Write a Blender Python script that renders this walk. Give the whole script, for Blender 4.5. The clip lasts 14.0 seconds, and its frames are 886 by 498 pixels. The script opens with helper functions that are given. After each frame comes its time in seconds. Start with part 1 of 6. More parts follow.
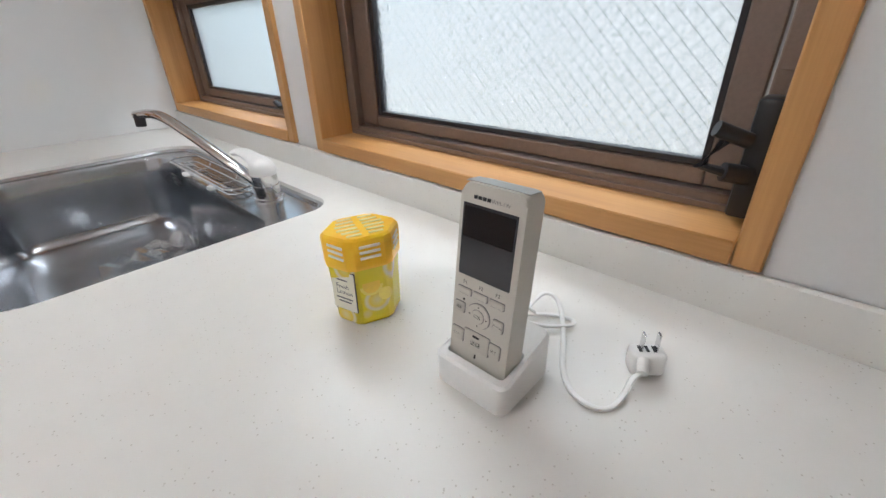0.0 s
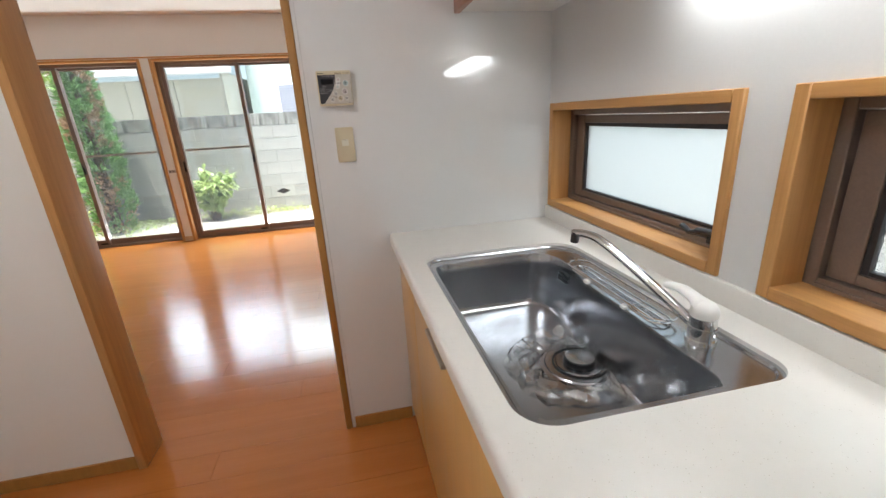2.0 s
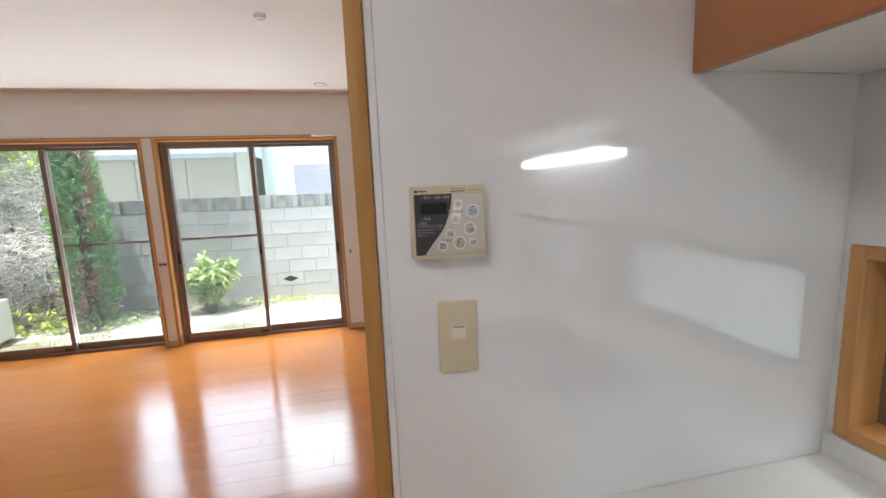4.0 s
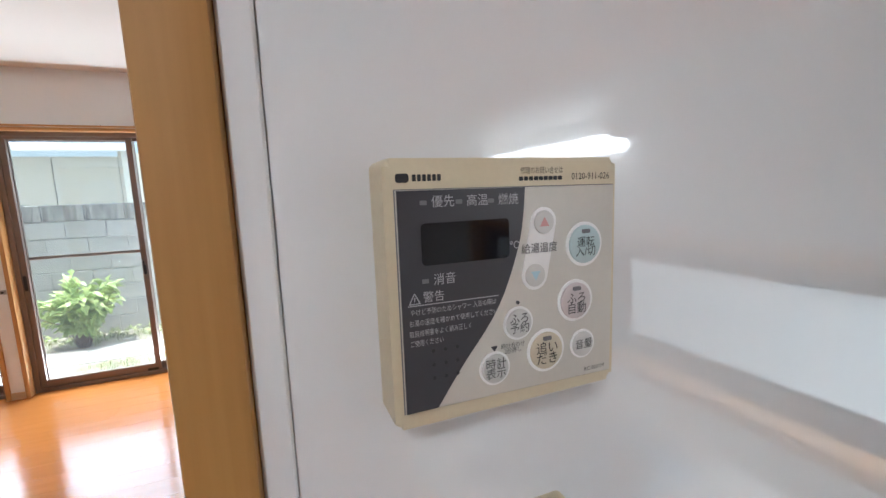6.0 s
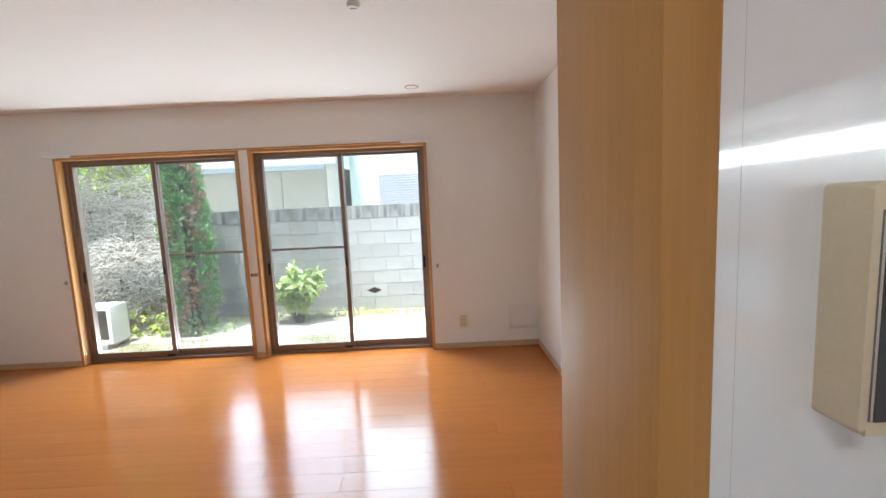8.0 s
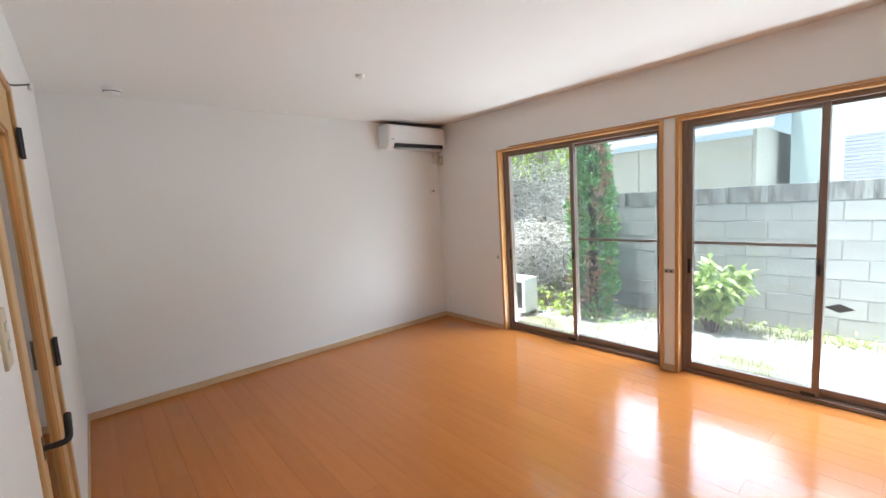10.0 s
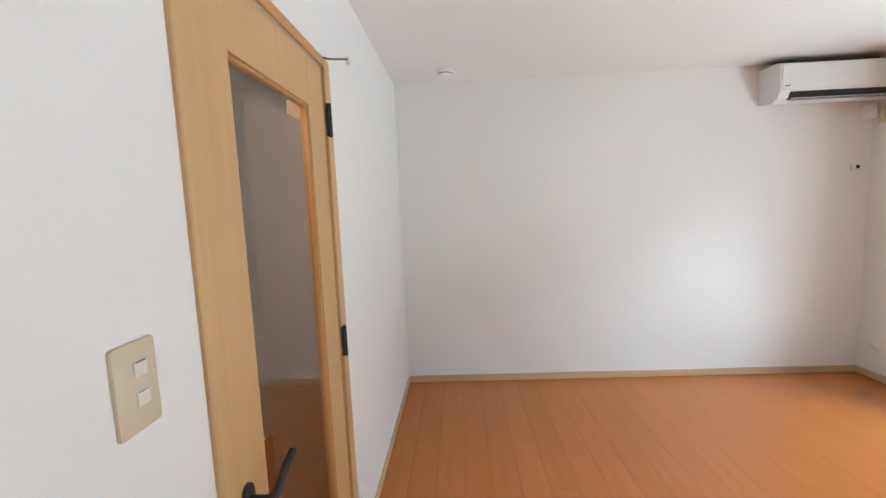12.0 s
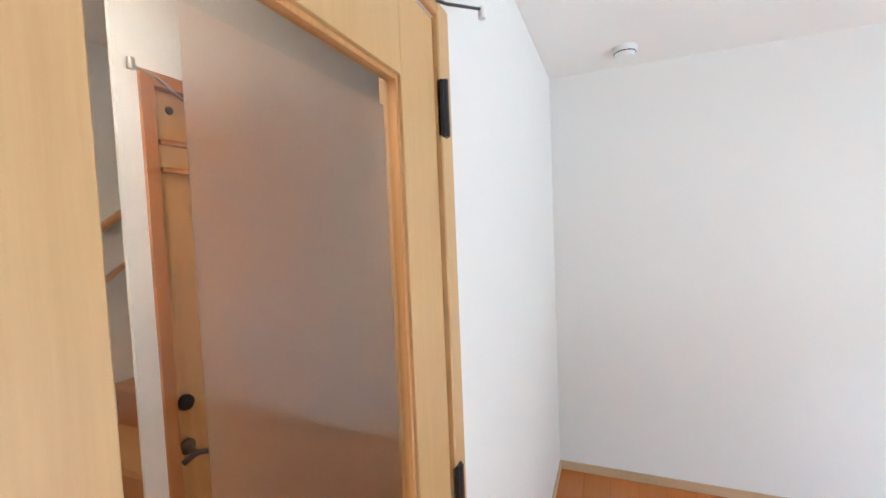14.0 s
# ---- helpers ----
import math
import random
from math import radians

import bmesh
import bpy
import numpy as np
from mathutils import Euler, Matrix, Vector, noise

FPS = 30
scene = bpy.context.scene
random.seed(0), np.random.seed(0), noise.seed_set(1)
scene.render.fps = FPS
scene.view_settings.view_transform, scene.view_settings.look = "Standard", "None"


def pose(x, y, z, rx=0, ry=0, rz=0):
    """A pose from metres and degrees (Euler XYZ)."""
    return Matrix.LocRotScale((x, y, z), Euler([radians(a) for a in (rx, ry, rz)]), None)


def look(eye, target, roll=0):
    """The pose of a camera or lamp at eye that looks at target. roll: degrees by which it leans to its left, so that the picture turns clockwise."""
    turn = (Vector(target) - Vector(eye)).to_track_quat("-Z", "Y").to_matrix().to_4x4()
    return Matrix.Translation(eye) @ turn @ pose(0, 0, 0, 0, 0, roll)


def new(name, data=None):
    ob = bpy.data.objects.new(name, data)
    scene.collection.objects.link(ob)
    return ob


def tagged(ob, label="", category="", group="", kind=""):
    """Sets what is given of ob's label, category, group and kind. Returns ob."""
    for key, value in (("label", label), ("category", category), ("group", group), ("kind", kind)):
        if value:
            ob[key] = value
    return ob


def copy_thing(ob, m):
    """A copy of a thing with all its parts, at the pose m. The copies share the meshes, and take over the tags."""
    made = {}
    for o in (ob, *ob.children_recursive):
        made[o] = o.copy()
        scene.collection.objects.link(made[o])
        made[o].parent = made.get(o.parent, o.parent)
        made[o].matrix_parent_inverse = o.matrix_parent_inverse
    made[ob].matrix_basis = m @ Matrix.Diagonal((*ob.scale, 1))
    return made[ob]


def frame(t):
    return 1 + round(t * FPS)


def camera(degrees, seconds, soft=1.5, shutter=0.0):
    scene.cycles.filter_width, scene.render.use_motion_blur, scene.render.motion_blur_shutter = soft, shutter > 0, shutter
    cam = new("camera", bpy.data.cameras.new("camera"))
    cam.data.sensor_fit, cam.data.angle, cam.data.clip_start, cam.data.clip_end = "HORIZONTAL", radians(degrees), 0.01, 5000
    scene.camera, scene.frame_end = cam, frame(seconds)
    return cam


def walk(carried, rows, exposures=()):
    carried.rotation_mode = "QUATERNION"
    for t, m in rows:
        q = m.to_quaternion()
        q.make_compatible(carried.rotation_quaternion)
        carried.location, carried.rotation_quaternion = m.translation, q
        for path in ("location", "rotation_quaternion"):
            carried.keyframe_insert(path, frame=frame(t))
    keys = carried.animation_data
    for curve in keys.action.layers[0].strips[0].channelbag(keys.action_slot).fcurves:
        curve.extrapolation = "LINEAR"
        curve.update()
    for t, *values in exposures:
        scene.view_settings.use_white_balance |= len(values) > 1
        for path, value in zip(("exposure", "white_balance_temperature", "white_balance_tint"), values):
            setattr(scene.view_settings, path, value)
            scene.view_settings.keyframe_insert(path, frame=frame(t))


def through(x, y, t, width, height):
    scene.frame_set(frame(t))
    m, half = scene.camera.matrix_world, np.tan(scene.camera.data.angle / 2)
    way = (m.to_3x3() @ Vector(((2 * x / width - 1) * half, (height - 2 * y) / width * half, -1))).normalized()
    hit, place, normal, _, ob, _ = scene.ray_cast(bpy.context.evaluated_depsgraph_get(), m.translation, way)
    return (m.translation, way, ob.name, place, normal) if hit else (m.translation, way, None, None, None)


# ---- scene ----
cam = camera(94.3, 14.0, shutter=0.0)
PATH = [
    (0, (0.062, -0.159, 1.154), (1.33, 1.076, 0.223), -1.9),
    (0.5, (0.032, -0.156, 1.181), (1.169, 1.248, 0.324), -1.9),
    (1, (-0.053, -0.118, 1.232), (0.838, 1.488, 0.44), -2.9),
    (1.5, (-0.149, -0.059, 1.26), (0.479, 1.7, 0.545), -3.0),
    (2, (-0.235, 0.041, 1.315), (0.128, 1.906, 0.693), -3.3),
    (2.5, (-0.367, 0.212, 1.378), (-0.152, 2.138, 0.881), -2.9),
    (5, (-0.413, 1.362, 1.476), (0.18, 3.255, 1.225), -2.1),
    (5.5, (-0.38, 1.425, 1.461), (0.31, 3.284, 1.198), -2.2),
    (6, (-0.372, 1.438, 1.461), (0.356, 3.281, 1.193), -2.2),
    (6.5, (-0.373, 1.439, 1.463), (0.331, 3.29, 1.184), -1.7),
    (7, (-0.375, 1.437, 1.464), (0.217, 3.327, 1.188), -2.0),
    (7.5, (-0.426, 1.424, 1.469), (-0.06, 3.378, 1.248), -1.9),
    (8, (-0.514, 1.426, 1.474), (-0.496, 3.413, 1.252), -2.6),
    (10.5, (-1.208, 2.05, 1.527), (-2.97, 2.968, 1.299), -3.5),
    (11, (-1.387, 2.135, 1.536), (-3.305, 2.654, 1.306), -3.4),
    (11.5, (-1.581, 2.222, 1.541), (-3.559, 2.408, 1.312), -2.8),
    (12, (-1.798, 2.232, 1.521), (-3.785, 2.152, 1.304), -2.4),
    (12.5, (-2.027, 2.222, 1.538), (-3.994, 1.918, 1.343), -2.0),
    (13, (-2.227, 2.234, 1.558), (-4.155, 1.723, 1.402), -2.0),
    (13.5, (-2.391, 2.165, 1.568), (-4.28, 1.52, 1.436), -2.2),
    (14, (-2.52, 2.091, 1.592), (-4.369, 1.333, 1.492), -2.4),
]
EXPOSURES = [(0, 0.95, 6200, 10), (2.5, 0.93, 6550, 9), (5.0, 0.90, 6000, 9), (6.0, 1.02, 5950, 9), (7.2, 1.02, 6100, 9), (8.2, 0.95, 6050, 8), (10.5, 1.16, 5850, 5), (12, 1.44, 5700, 4), (14, 1.90, 5400, 3)]
walk(cam, [(t, look(eye, target, roll)) for t, eye, target, roll in PATH], EXPOSURES)

# ---- world, sun and exposure ----
world = bpy.data.worlds.new("sky")
scene.world = world
world.use_nodes = True
wn = world.node_tree
sky = wn.nodes.new("ShaderNodeTexSky")
sky.sky_type = "NISHITA"
sky.sun_disc = False
sky.sun_elevation = radians(77.2)
sky.sun_rotation = radians(214)
sky.air_density, sky.dust_density, sky.ozone_density = 1.0, 2.0, 1.0
wn.links.new(sky.outputs[0], wn.nodes["Background"].inputs[0])
wn.nodes["Background"].inputs[1].default_value = 0.15

sun_data = bpy.data.lights.new("sun", "SUN")
sun_data.energy, sun_data.angle, sun_data.color = 5.0, radians(0.6), (1.0, 0.95, 0.88)
sun = new("sun", sun_data)
sun.matrix_basis = look((-1.2, -1.8, 9.5), (0, 0, 0))


def stand_in_lamp(name, eye, target, sx, sy, watts, color):
    """An area lamp outside an opening, in place of light from the sky and the ground."""
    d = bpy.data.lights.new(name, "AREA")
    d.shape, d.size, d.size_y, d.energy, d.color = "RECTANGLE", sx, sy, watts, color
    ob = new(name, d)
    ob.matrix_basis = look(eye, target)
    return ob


stand_in_lamp("sky_light_patio", (-2.4, 10.1, 6.3), (-2.4, 3.0, 0.9), 13.0, 6.6, 2500, (0.76, 0.89, 1.0))
# Added fill by the sill for light the sunlit ground throws indoors.
stand_in_lamp("ground_bounce_fill", (-2.4, 5.98, -0.06), (-2.4, 3.6, 2.6), 3.6, 0.45, 80, (0.84, 0.93, 1.0))
stand_in_lamp("sky_light_kitchen_window", (1.5, 0.26, 2.5), (0.2, 0.26, 0.9), 1.4, 0.8, 12.8, (0.95, 0.98, 1.0))
stand_in_lamp("sky_light_sink_window", (1.5, 1.18, 2.5), (0.2, 1.18, 0.9), 1.4, 0.8, 12.8, (0.95, 0.98, 1.0))

# ---- materials ----


def nodes_of(name):
    m = bpy.data.materials.new(name)
    m.use_nodes = True
    nt = m.node_tree
    return m, nt, nt.nodes["Principled BSDF"]


def coords(nt, stretch=(1, 1, 1)):
    tc = nt.nodes.new("ShaderNodeTexCoord")
    mp = nt.nodes.new("ShaderNodeMapping")
    mp.inputs["Scale"].default_value = stretch
    nt.links.new(tc.outputs["Object"], mp.inputs[0])
    return mp.outputs[0]


def noise_tex(nt, vec, scale, detail=4, rough=0.55):
    n = nt.nodes.new("ShaderNodeTexNoise")
    n.inputs["Scale"].default_value, n.inputs["Detail"].default_value, n.inputs["Roughness"].default_value = scale, detail, rough
    nt.links.new(vec, n.inputs["Vector"])
    return n.outputs[0]


def ramp(nt, fac, stops):
    r = nt.nodes.new("ShaderNodeValToRGB")
    els = r.color_ramp.elements
    while len(els) < len(stops):
        els.new(0.5)
    for e, (p, c) in zip(els, stops):
        e.position, e.color = p, (*c, 1)
    nt.links.new(fac, r.inputs[0])
    return r.outputs[0]


def bump(nt, p, height, strength, dist):
    b = nt.nodes.new("ShaderNodeBump")
    b.inputs["Strength"].default_value, b.inputs["Distance"].default_value = strength, dist
    nt.links.new(height, b.inputs["Height"])
    nt.links.new(b.outputs[0], p.inputs["Normal"])
    return b


def shade(c, k):
    return tuple(min(1.0, v * k) for v in c)


def surface(name, color, rough=0.5, metal=0.0, fine=60, coarse=3, vary=0.08, grain=0.2, depth=0.0006, stretch=(1, 1, 1), coat=0.0, spec=0.5):
    """A plain surface with colour that varies at two scales, uneven gloss and fine relief."""
    m, nt, p = nodes_of(name)
    v = coords(nt, stretch)
    a, b = noise_tex(nt, v, coarse, 3), noise_tex(nt, v, fine, 5)
    mx = nt.nodes.new("ShaderNodeMath")
    mx.operation = "MULTIPLY_ADD"
    mx.inputs[1].default_value = 0.5
    nt.links.new(a, mx.inputs[0])
    half = nt.nodes.new("ShaderNodeMath")
    half.operation = "MULTIPLY"
    half.inputs[1].default_value = 0.5
    nt.links.new(b, half.inputs[0])
    nt.links.new(half.outputs[0], mx.inputs[2])
    nt.links.new(ramp(nt, mx.outputs[0], [(0.3, shade(color, 1 - vary)), (0.7, shade(color, 1 + vary))]), p.inputs["Base Color"])
    nt.links.new(ramp(nt, a, [(0.3, (rough * 0.85,) * 3), (0.7, (min(1, rough * 1.15),) * 3)]), p.inputs["Roughness"])
    p.inputs["Metallic"].default_value = metal
    p.inputs["Specular IOR Level"].default_value = spec
    p.inputs["Coat Weight"].default_value = coat
    p.inputs["Coat Roughness"].default_value = 0.08
    if grain:
        bump(nt, p, b, grain, depth)
    return m


def wood(name, dark, light, rough=0.4, along="z", coat=0.0, size=1.0, random_tone=0.0, relief=0.12, spec=0.5):
    """Straight-grained wood, the grain along one axis."""
    m, nt, p = nodes_of(name)
    st = {"x": (0.6, 14, 14), "y": (14, 0.6, 14), "z": (14, 14, 0.6)}[along]
    v = coords(nt, tuple(s * size for s in st))
    n1 = noise_tex(nt, v, 2.2, 6, 0.6)
    n2 = noise_tex(nt, v, 13, 4, 0.6)
    mix = nt.nodes.new("ShaderNodeMath")
    mix.operation = "MULTIPLY_ADD"
    mix.inputs[1].default_value = 0.3
    nt.links.new(n2, mix.inputs[0])
    sc = nt.nodes.new("ShaderNodeMath")
    sc.operation = "MULTIPLY"
    sc.inputs[1].default_value = 0.7
    nt.links.new(n1, sc.inputs[0])
    nt.links.new(sc.outputs[0], mix.inputs[2])
    col = ramp(nt, mix.outputs[0], [(0.32, dark), (0.68, light)])
    if random_tone:
        oi = nt.nodes.new("ShaderNodeObjectInfo")
        mr = nt.nodes.new("ShaderNodeMapRange")
        mr.inputs["To Min"].default_value, mr.inputs["To Max"].default_value = 1 - random_tone, 1 + random_tone
        nt.links.new(oi.outputs["Random"], mr.inputs[0])
        hs = nt.nodes.new("ShaderNodeHueSaturation")
        nt.links.new(mr.outputs[0], hs.inputs["Value"])
        nt.links.new(col, hs.inputs["Color"])
        col = hs.outputs[0]
    nt.links.new(col, p.inputs["Base Color"])
    nt.links.new(ramp(nt, n1, [(0.3, (rough * 0.85,) * 3), (0.7, (rough * 1.15,) * 3)]), p.inputs["Roughness"])
    p.inputs["Coat Weight"].default_value = coat
    p.inputs["Coat Roughness"].default_value = 0.15
    p.inputs["Specular IOR Level"].default_value = spec
    bump(nt, p, n2, relief, 0.0004)
    return m


def grazing(nt):
    """Share of light that a sheet of glass mirrors, rising towards a grazing view."""
    lw = nt.nodes.new("ShaderNodeLayerWeight")
    lw.inputs[0].default_value = 0.5
    pw = nt.nodes.new("ShaderNodeMath")
    pw.operation = "POWER"
    pw.inputs[1].default_value = 5.0
    ma = nt.nodes.new("ShaderNodeMath")
    ma.operation = "MULTIPLY_ADD"
    ma.inputs[1].default_value, ma.inputs[2].default_value = 0.93, 0.04
    nt.links.new(lw.outputs["Facing"], pw.inputs[0])
    nt.links.new(pw.outputs[0], ma.inputs[0])
    return ma.outputs[0]


def clear_glass(name, tint=(1, 1, 1), gloss=1.0, rough=0.0):
    m = bpy.data.materials.new(name)
    m.use_nodes = True
    nt = m.node_tree
    nt.nodes.clear()
    out = nt.nodes.new("ShaderNodeOutputMaterial")
    tr = nt.nodes.new("ShaderNodeBsdfTransparent")
    tr.inputs[0].default_value = (*tint, 1)
    gl = nt.nodes.new("ShaderNodeBsdfGlossy")
    gl.inputs["Roughness"].default_value = rough
    fr = grazing(nt)
    mu = nt.nodes.new("ShaderNodeMath")
    mu.operation = "MULTIPLY"
    mu.inputs[1].default_value = gloss
    mu.use_clamp = True
    mx = nt.nodes.new("ShaderNodeMixShader")
    nt.links.new(fr, mu.inputs[0])
    nt.links.new(mu.outputs[0], mx.inputs[0])
    nt.links.new(tr.outputs[0], mx.inputs[1])
    nt.links.new(gl.outputs[0], mx.inputs[2])
    nt.links.new(mx.outputs[0], out.inputs[0])
    return m


def frosted_glass(name, color, rough, scale, strength, wave=0.0, smooth_face=False):
    """Obscured glass: rough refraction with a pressed pattern."""
    m = bpy.data.materials.new(name)
    m.use_nodes = True
    nt = m.node_tree
    nt.nodes.clear()
    out = nt.nodes.new("ShaderNodeOutputMaterial")
    rf = nt.nodes.new("ShaderNodeBsdfRefraction")
    rf.inputs["Color"].default_value = (*color, 1)
    rf.inputs["Roughness"].default_value = rough
    # Sparkle of the uneven glass, put into its colour as lighter and darker spots.
    pressed = ramp(nt, noise_tex(nt, coords(nt), scale * 1.4, 2), [(0.35, shade(color, 0.93)), (0.65, shade(color, 1.06))])
    if strength > 0.5:
        nt.links.new(pressed, rf.inputs["Color"])
    rf.inputs["IOR"].default_value = 1.4
    tl = nt.nodes.new("ShaderNodeBsdfTranslucent")
    tl.inputs["Color"].default_value = (*color, 1)
    gl = nt.nodes.new("ShaderNodeBsdfGlossy")
    gl.inputs["Roughness"].default_value = 0.12
    mx, mt = nt.nodes.new("ShaderNodeMixShader"), nt.nodes.new("ShaderNodeMixShader")
    mx.inputs[0].default_value = 0.05
    mt.inputs[0].default_value = wave
    v = coords(nt)
    n = noise_tex(nt, v, scale, 2)
    b = nt.nodes.new("ShaderNodeBump")
    b.inputs["Strength"].default_value, b.inputs["Distance"].default_value = strength, 0.002
    nt.links.new(n, b.inputs["Height"])
    if smooth_face:
        gl.inputs["Roughness"].default_value = 0.01
        nt.links.new(grazing(nt), mx.inputs[0])
    for s in ((rf, tl) if smooth_face else (rf, gl, tl)):
        nt.links.new(b.outputs[0], s.inputs["Normal"])
    nt.links.new(rf.outputs[0], mt.inputs[1])
    nt.links.new(tl.outputs[0], mt.inputs[2])
    nt.links.new(mt.outputs[0], mx.inputs[1])
    nt.links.new(gl.outputs[0], mx.inputs[2])
    nt.links.new(mx.outputs[0], out.inputs[0])
    return m


def leaf_mat(name, dark, light, rough=0.45, through=0.25):
    """Leaves, each with a tone of its own."""
    m, nt, p = nodes_of(name)
    g = nt.nodes.new("ShaderNodeNewGeometry")
    nt.links.new(ramp(nt, g.outputs["Random Per Island"], [(0.0, dark), (1.0, light)]), p.inputs["Base Color"])
    p.inputs["Roughness"].default_value = rough
    tl = nt.nodes.new("ShaderNodeBsdfTranslucent")
    tl.inputs[0].default_value = (*light, 1)
    mx = nt.nodes.new("ShaderNodeMixShader")
    mx.inputs[0].default_value = through
    nt.links.new(p.outputs[0], mx.inputs[1])
    nt.links.new(tl.outputs[0], mx.inputs[2])
    nt.links.new(mx.outputs[0], nt.nodes["Material Output"].inputs[0])
    return m


def glow(name, color, strength):
    m, nt, p = nodes_of(name)
    p.inputs["Base Color"].default_value = (*color, 1)
    p.inputs["Emission Color"].default_value = (*color, 1)
    p.inputs["Emission Strength"].default_value = strength
    p.inputs["Roughness"].default_value = 0.4
    return m


M_WALLPAPER = surface("wallpaper", (0.80, 0.78, 0.745), 0.75, fine=420, coarse=1.5, vary=0.02, grain=0.35, depth=0.0008)
M_CEILING = surface("ceiling_paper", (0.82, 0.79, 0.75), 0.8, fine=300, coarse=1.2, vary=0.02, grain=0.3, depth=0.0008)
M_PANEL = surface("glossy_wall_panel", (0.74, 0.745, 0.745), 0.022, fine=30, coarse=4, vary=0.012, grain=0.02, depth=0.0003, spec=0.9, coat=0.9)
M_PANEL.node_tree.nodes["Principled BSDF"].inputs["Coat Roughness"].default_value = 0.014
M_KWALL = surface("kitchen_wall_panel", (0.68, 0.67, 0.66), 0.32, fine=160, coarse=3, vary=0.02, grain=0.08, depth=0.0004)
M_TRIM = wood("trim_wood", (0.43, 0.205, 0.062), (0.60, 0.32, 0.115), 0.42, "z", size=1.3)
M_TRIM_X = wood("trim_wood_along_x", (0.43, 0.205, 0.062), (0.60, 0.32, 0.115), 0.42, "x", size=1.3)
M_TRIM_Y = wood("trim_wood_along_y", (0.43, 0.205, 0.062), (0.60, 0.32, 0.115), 0.42, "y", size=1.3)
# Trim wood made darker: the backlit jamb's shade is put into the colour.
M_TRIM_SHADED = wood("shaded_trim_wood", (0.34, 0.160, 0.036), (0.43, 0.222, 0.060), 0.6, "z", size=1.2)
M_DOOR = wood("door_wood", (0.53, 0.325, 0.132), (0.61, 0.395, 0.178), 0.45, "z", size=1.0)
M_BASE = wood("baseboard_wood", (0.53, 0.35, 0.19), (0.62, 0.43, 0.26), 0.45, "x")
M_BASE_Y = wood("baseboard_wood_along_y", (0.53, 0.35, 0.19), (0.62, 0.43, 0.26), 0.45, "y")
M_FLOOR = wood("floor_boards", (0.42, 0.138, 0.029), (0.475, 0.163, 0.039), 0.15, "x", coat=0.0, size=0.7, random_tone=0.035, relief=0.02, spec=0.40)
M_GROOVE = surface("floor_groove", (0.16, 0.055, 0.015), 0.6, vary=0.1)
M_CABDOOR = wood("cabinet_door_wood", (0.58, 0.34, 0.12), (0.68, 0.42, 0.17), 0.35, "z", coat=0.2)
M_CABUP = wood("upper_cabinet_wood", (0.36, 0.13, 0.04), (0.46, 0.18, 0.06), 0.35, "y", coat=0.2)
M_CABIN = surface("cabinet_melamine", (0.78, 0.76, 0.72), 0.45, vary=0.02)
M_STEEL = surface("brushed_steel", (0.47, 0.485, 0.51), 0.20, metal=1.0, fine=40, coarse=0.8, vary=0.015, grain=0.0)
M_CHROME = surface("chrome", (0.72, 0.72, 0.72), 0.09, metal=1.0, vary=0.03, grain=0.0)
M_BRONZE = surface("bronze_aluminium", (0.225, 0.168, 0.138), 0.40, metal=0.35, fine=200, vary=0.12, grain=0.05)
M_DARKALU = surface("dark_aluminium", (0.035, 0.032, 0.035), 0.35, metal=0.3, vary=0.15, grain=0.05)
M_BLACK = surface("black_plastic", (0.012, 0.012, 0.014), 0.4, vary=0.2, grain=0.1)
M_RUBBER = surface("grey_gasket", (0.30, 0.30, 0.29), 0.6, vary=0.1)
M_SILVER = surface("satin_aluminium", (0.42, 0.40, 0.37), 0.35, metal=0.9, vary=0.08, grain=0.05)
M_IVORY = surface("ivory_plastic", (0.60, 0.52, 0.36), 0.42, fine=300, vary=0.05, grain=0.08, depth=0.0002)
M_IVORY_PALE = surface("pale_ivory_plastic", (0.68, 0.65, 0.55), 0.40, fine=300, vary=0.04, grain=0.06, depth=0.0002)
M_BEIGE = surface("beige_plastic", (0.56, 0.53, 0.47), 0.42, fine=300, vary=0.03, grain=0.06, depth=0.0002)
M_WHITE = surface("white_plastic", (0.80, 0.79, 0.77), 0.35, fine=200, vary=0.02, grain=0.05, depth=0.0002)
M_GREYFACE = surface("dark_grey_faceplate", (0.042, 0.040, 0.046), 0.32, fine=300, vary=0.06, grain=0.04, depth=0.0001)
M_LCD = surface("display_glass", (0.006, 0.006, 0.008), 0.06, vary=0.1, grain=0.0)
M_SCREENLOW = surface("display_lower", (0.05, 0.05, 0.055), 0.12, vary=0.06, grain=0.0)
M_INK = surface("black_ink", (0.02, 0.02, 0.022), 0.5, vary=0.1, grain=0.0)
M_PALEINK = surface("pale_ink", (0.42, 0.41, 0.42), 0.5, vary=0.05, grain=0.0)
M_DIMINK = surface("dim_ink", (0.17, 0.165, 0.17), 0.5, vary=0.05, grain=0.0)
M_BTN_BLUE = surface("blue_grey_button", (0.46, 0.57, 0.57), 0.4, vary=0.03, grain=0.0)
M_BTN_PINK = surface("pink_grey_button", (0.56, 0.49, 0.48), 0.4, vary=0.03, grain=0.0)
M_BTN_TAN = surface("tan_button", (0.58, 0.51, 0.38), 0.4, vary=0.03, grain=0.0)
M_BTN_GREY = surface("pale_grey_button", (0.58, 0.57, 0.54), 0.4, vary=0.03, grain=0.0)
M_RED = surface("faded_red_ink", (0.56, 0.28, 0.27), 0.5, vary=0.05, grain=0.0)
M_BLUEINK = surface("faded_blue_ink", (0.42, 0.60, 0.66), 0.5, vary=0.05, grain=0.0)
M_PAPER = surface("label_paper", (0.80, 0.77, 0.62), 0.6, vary=0.03)
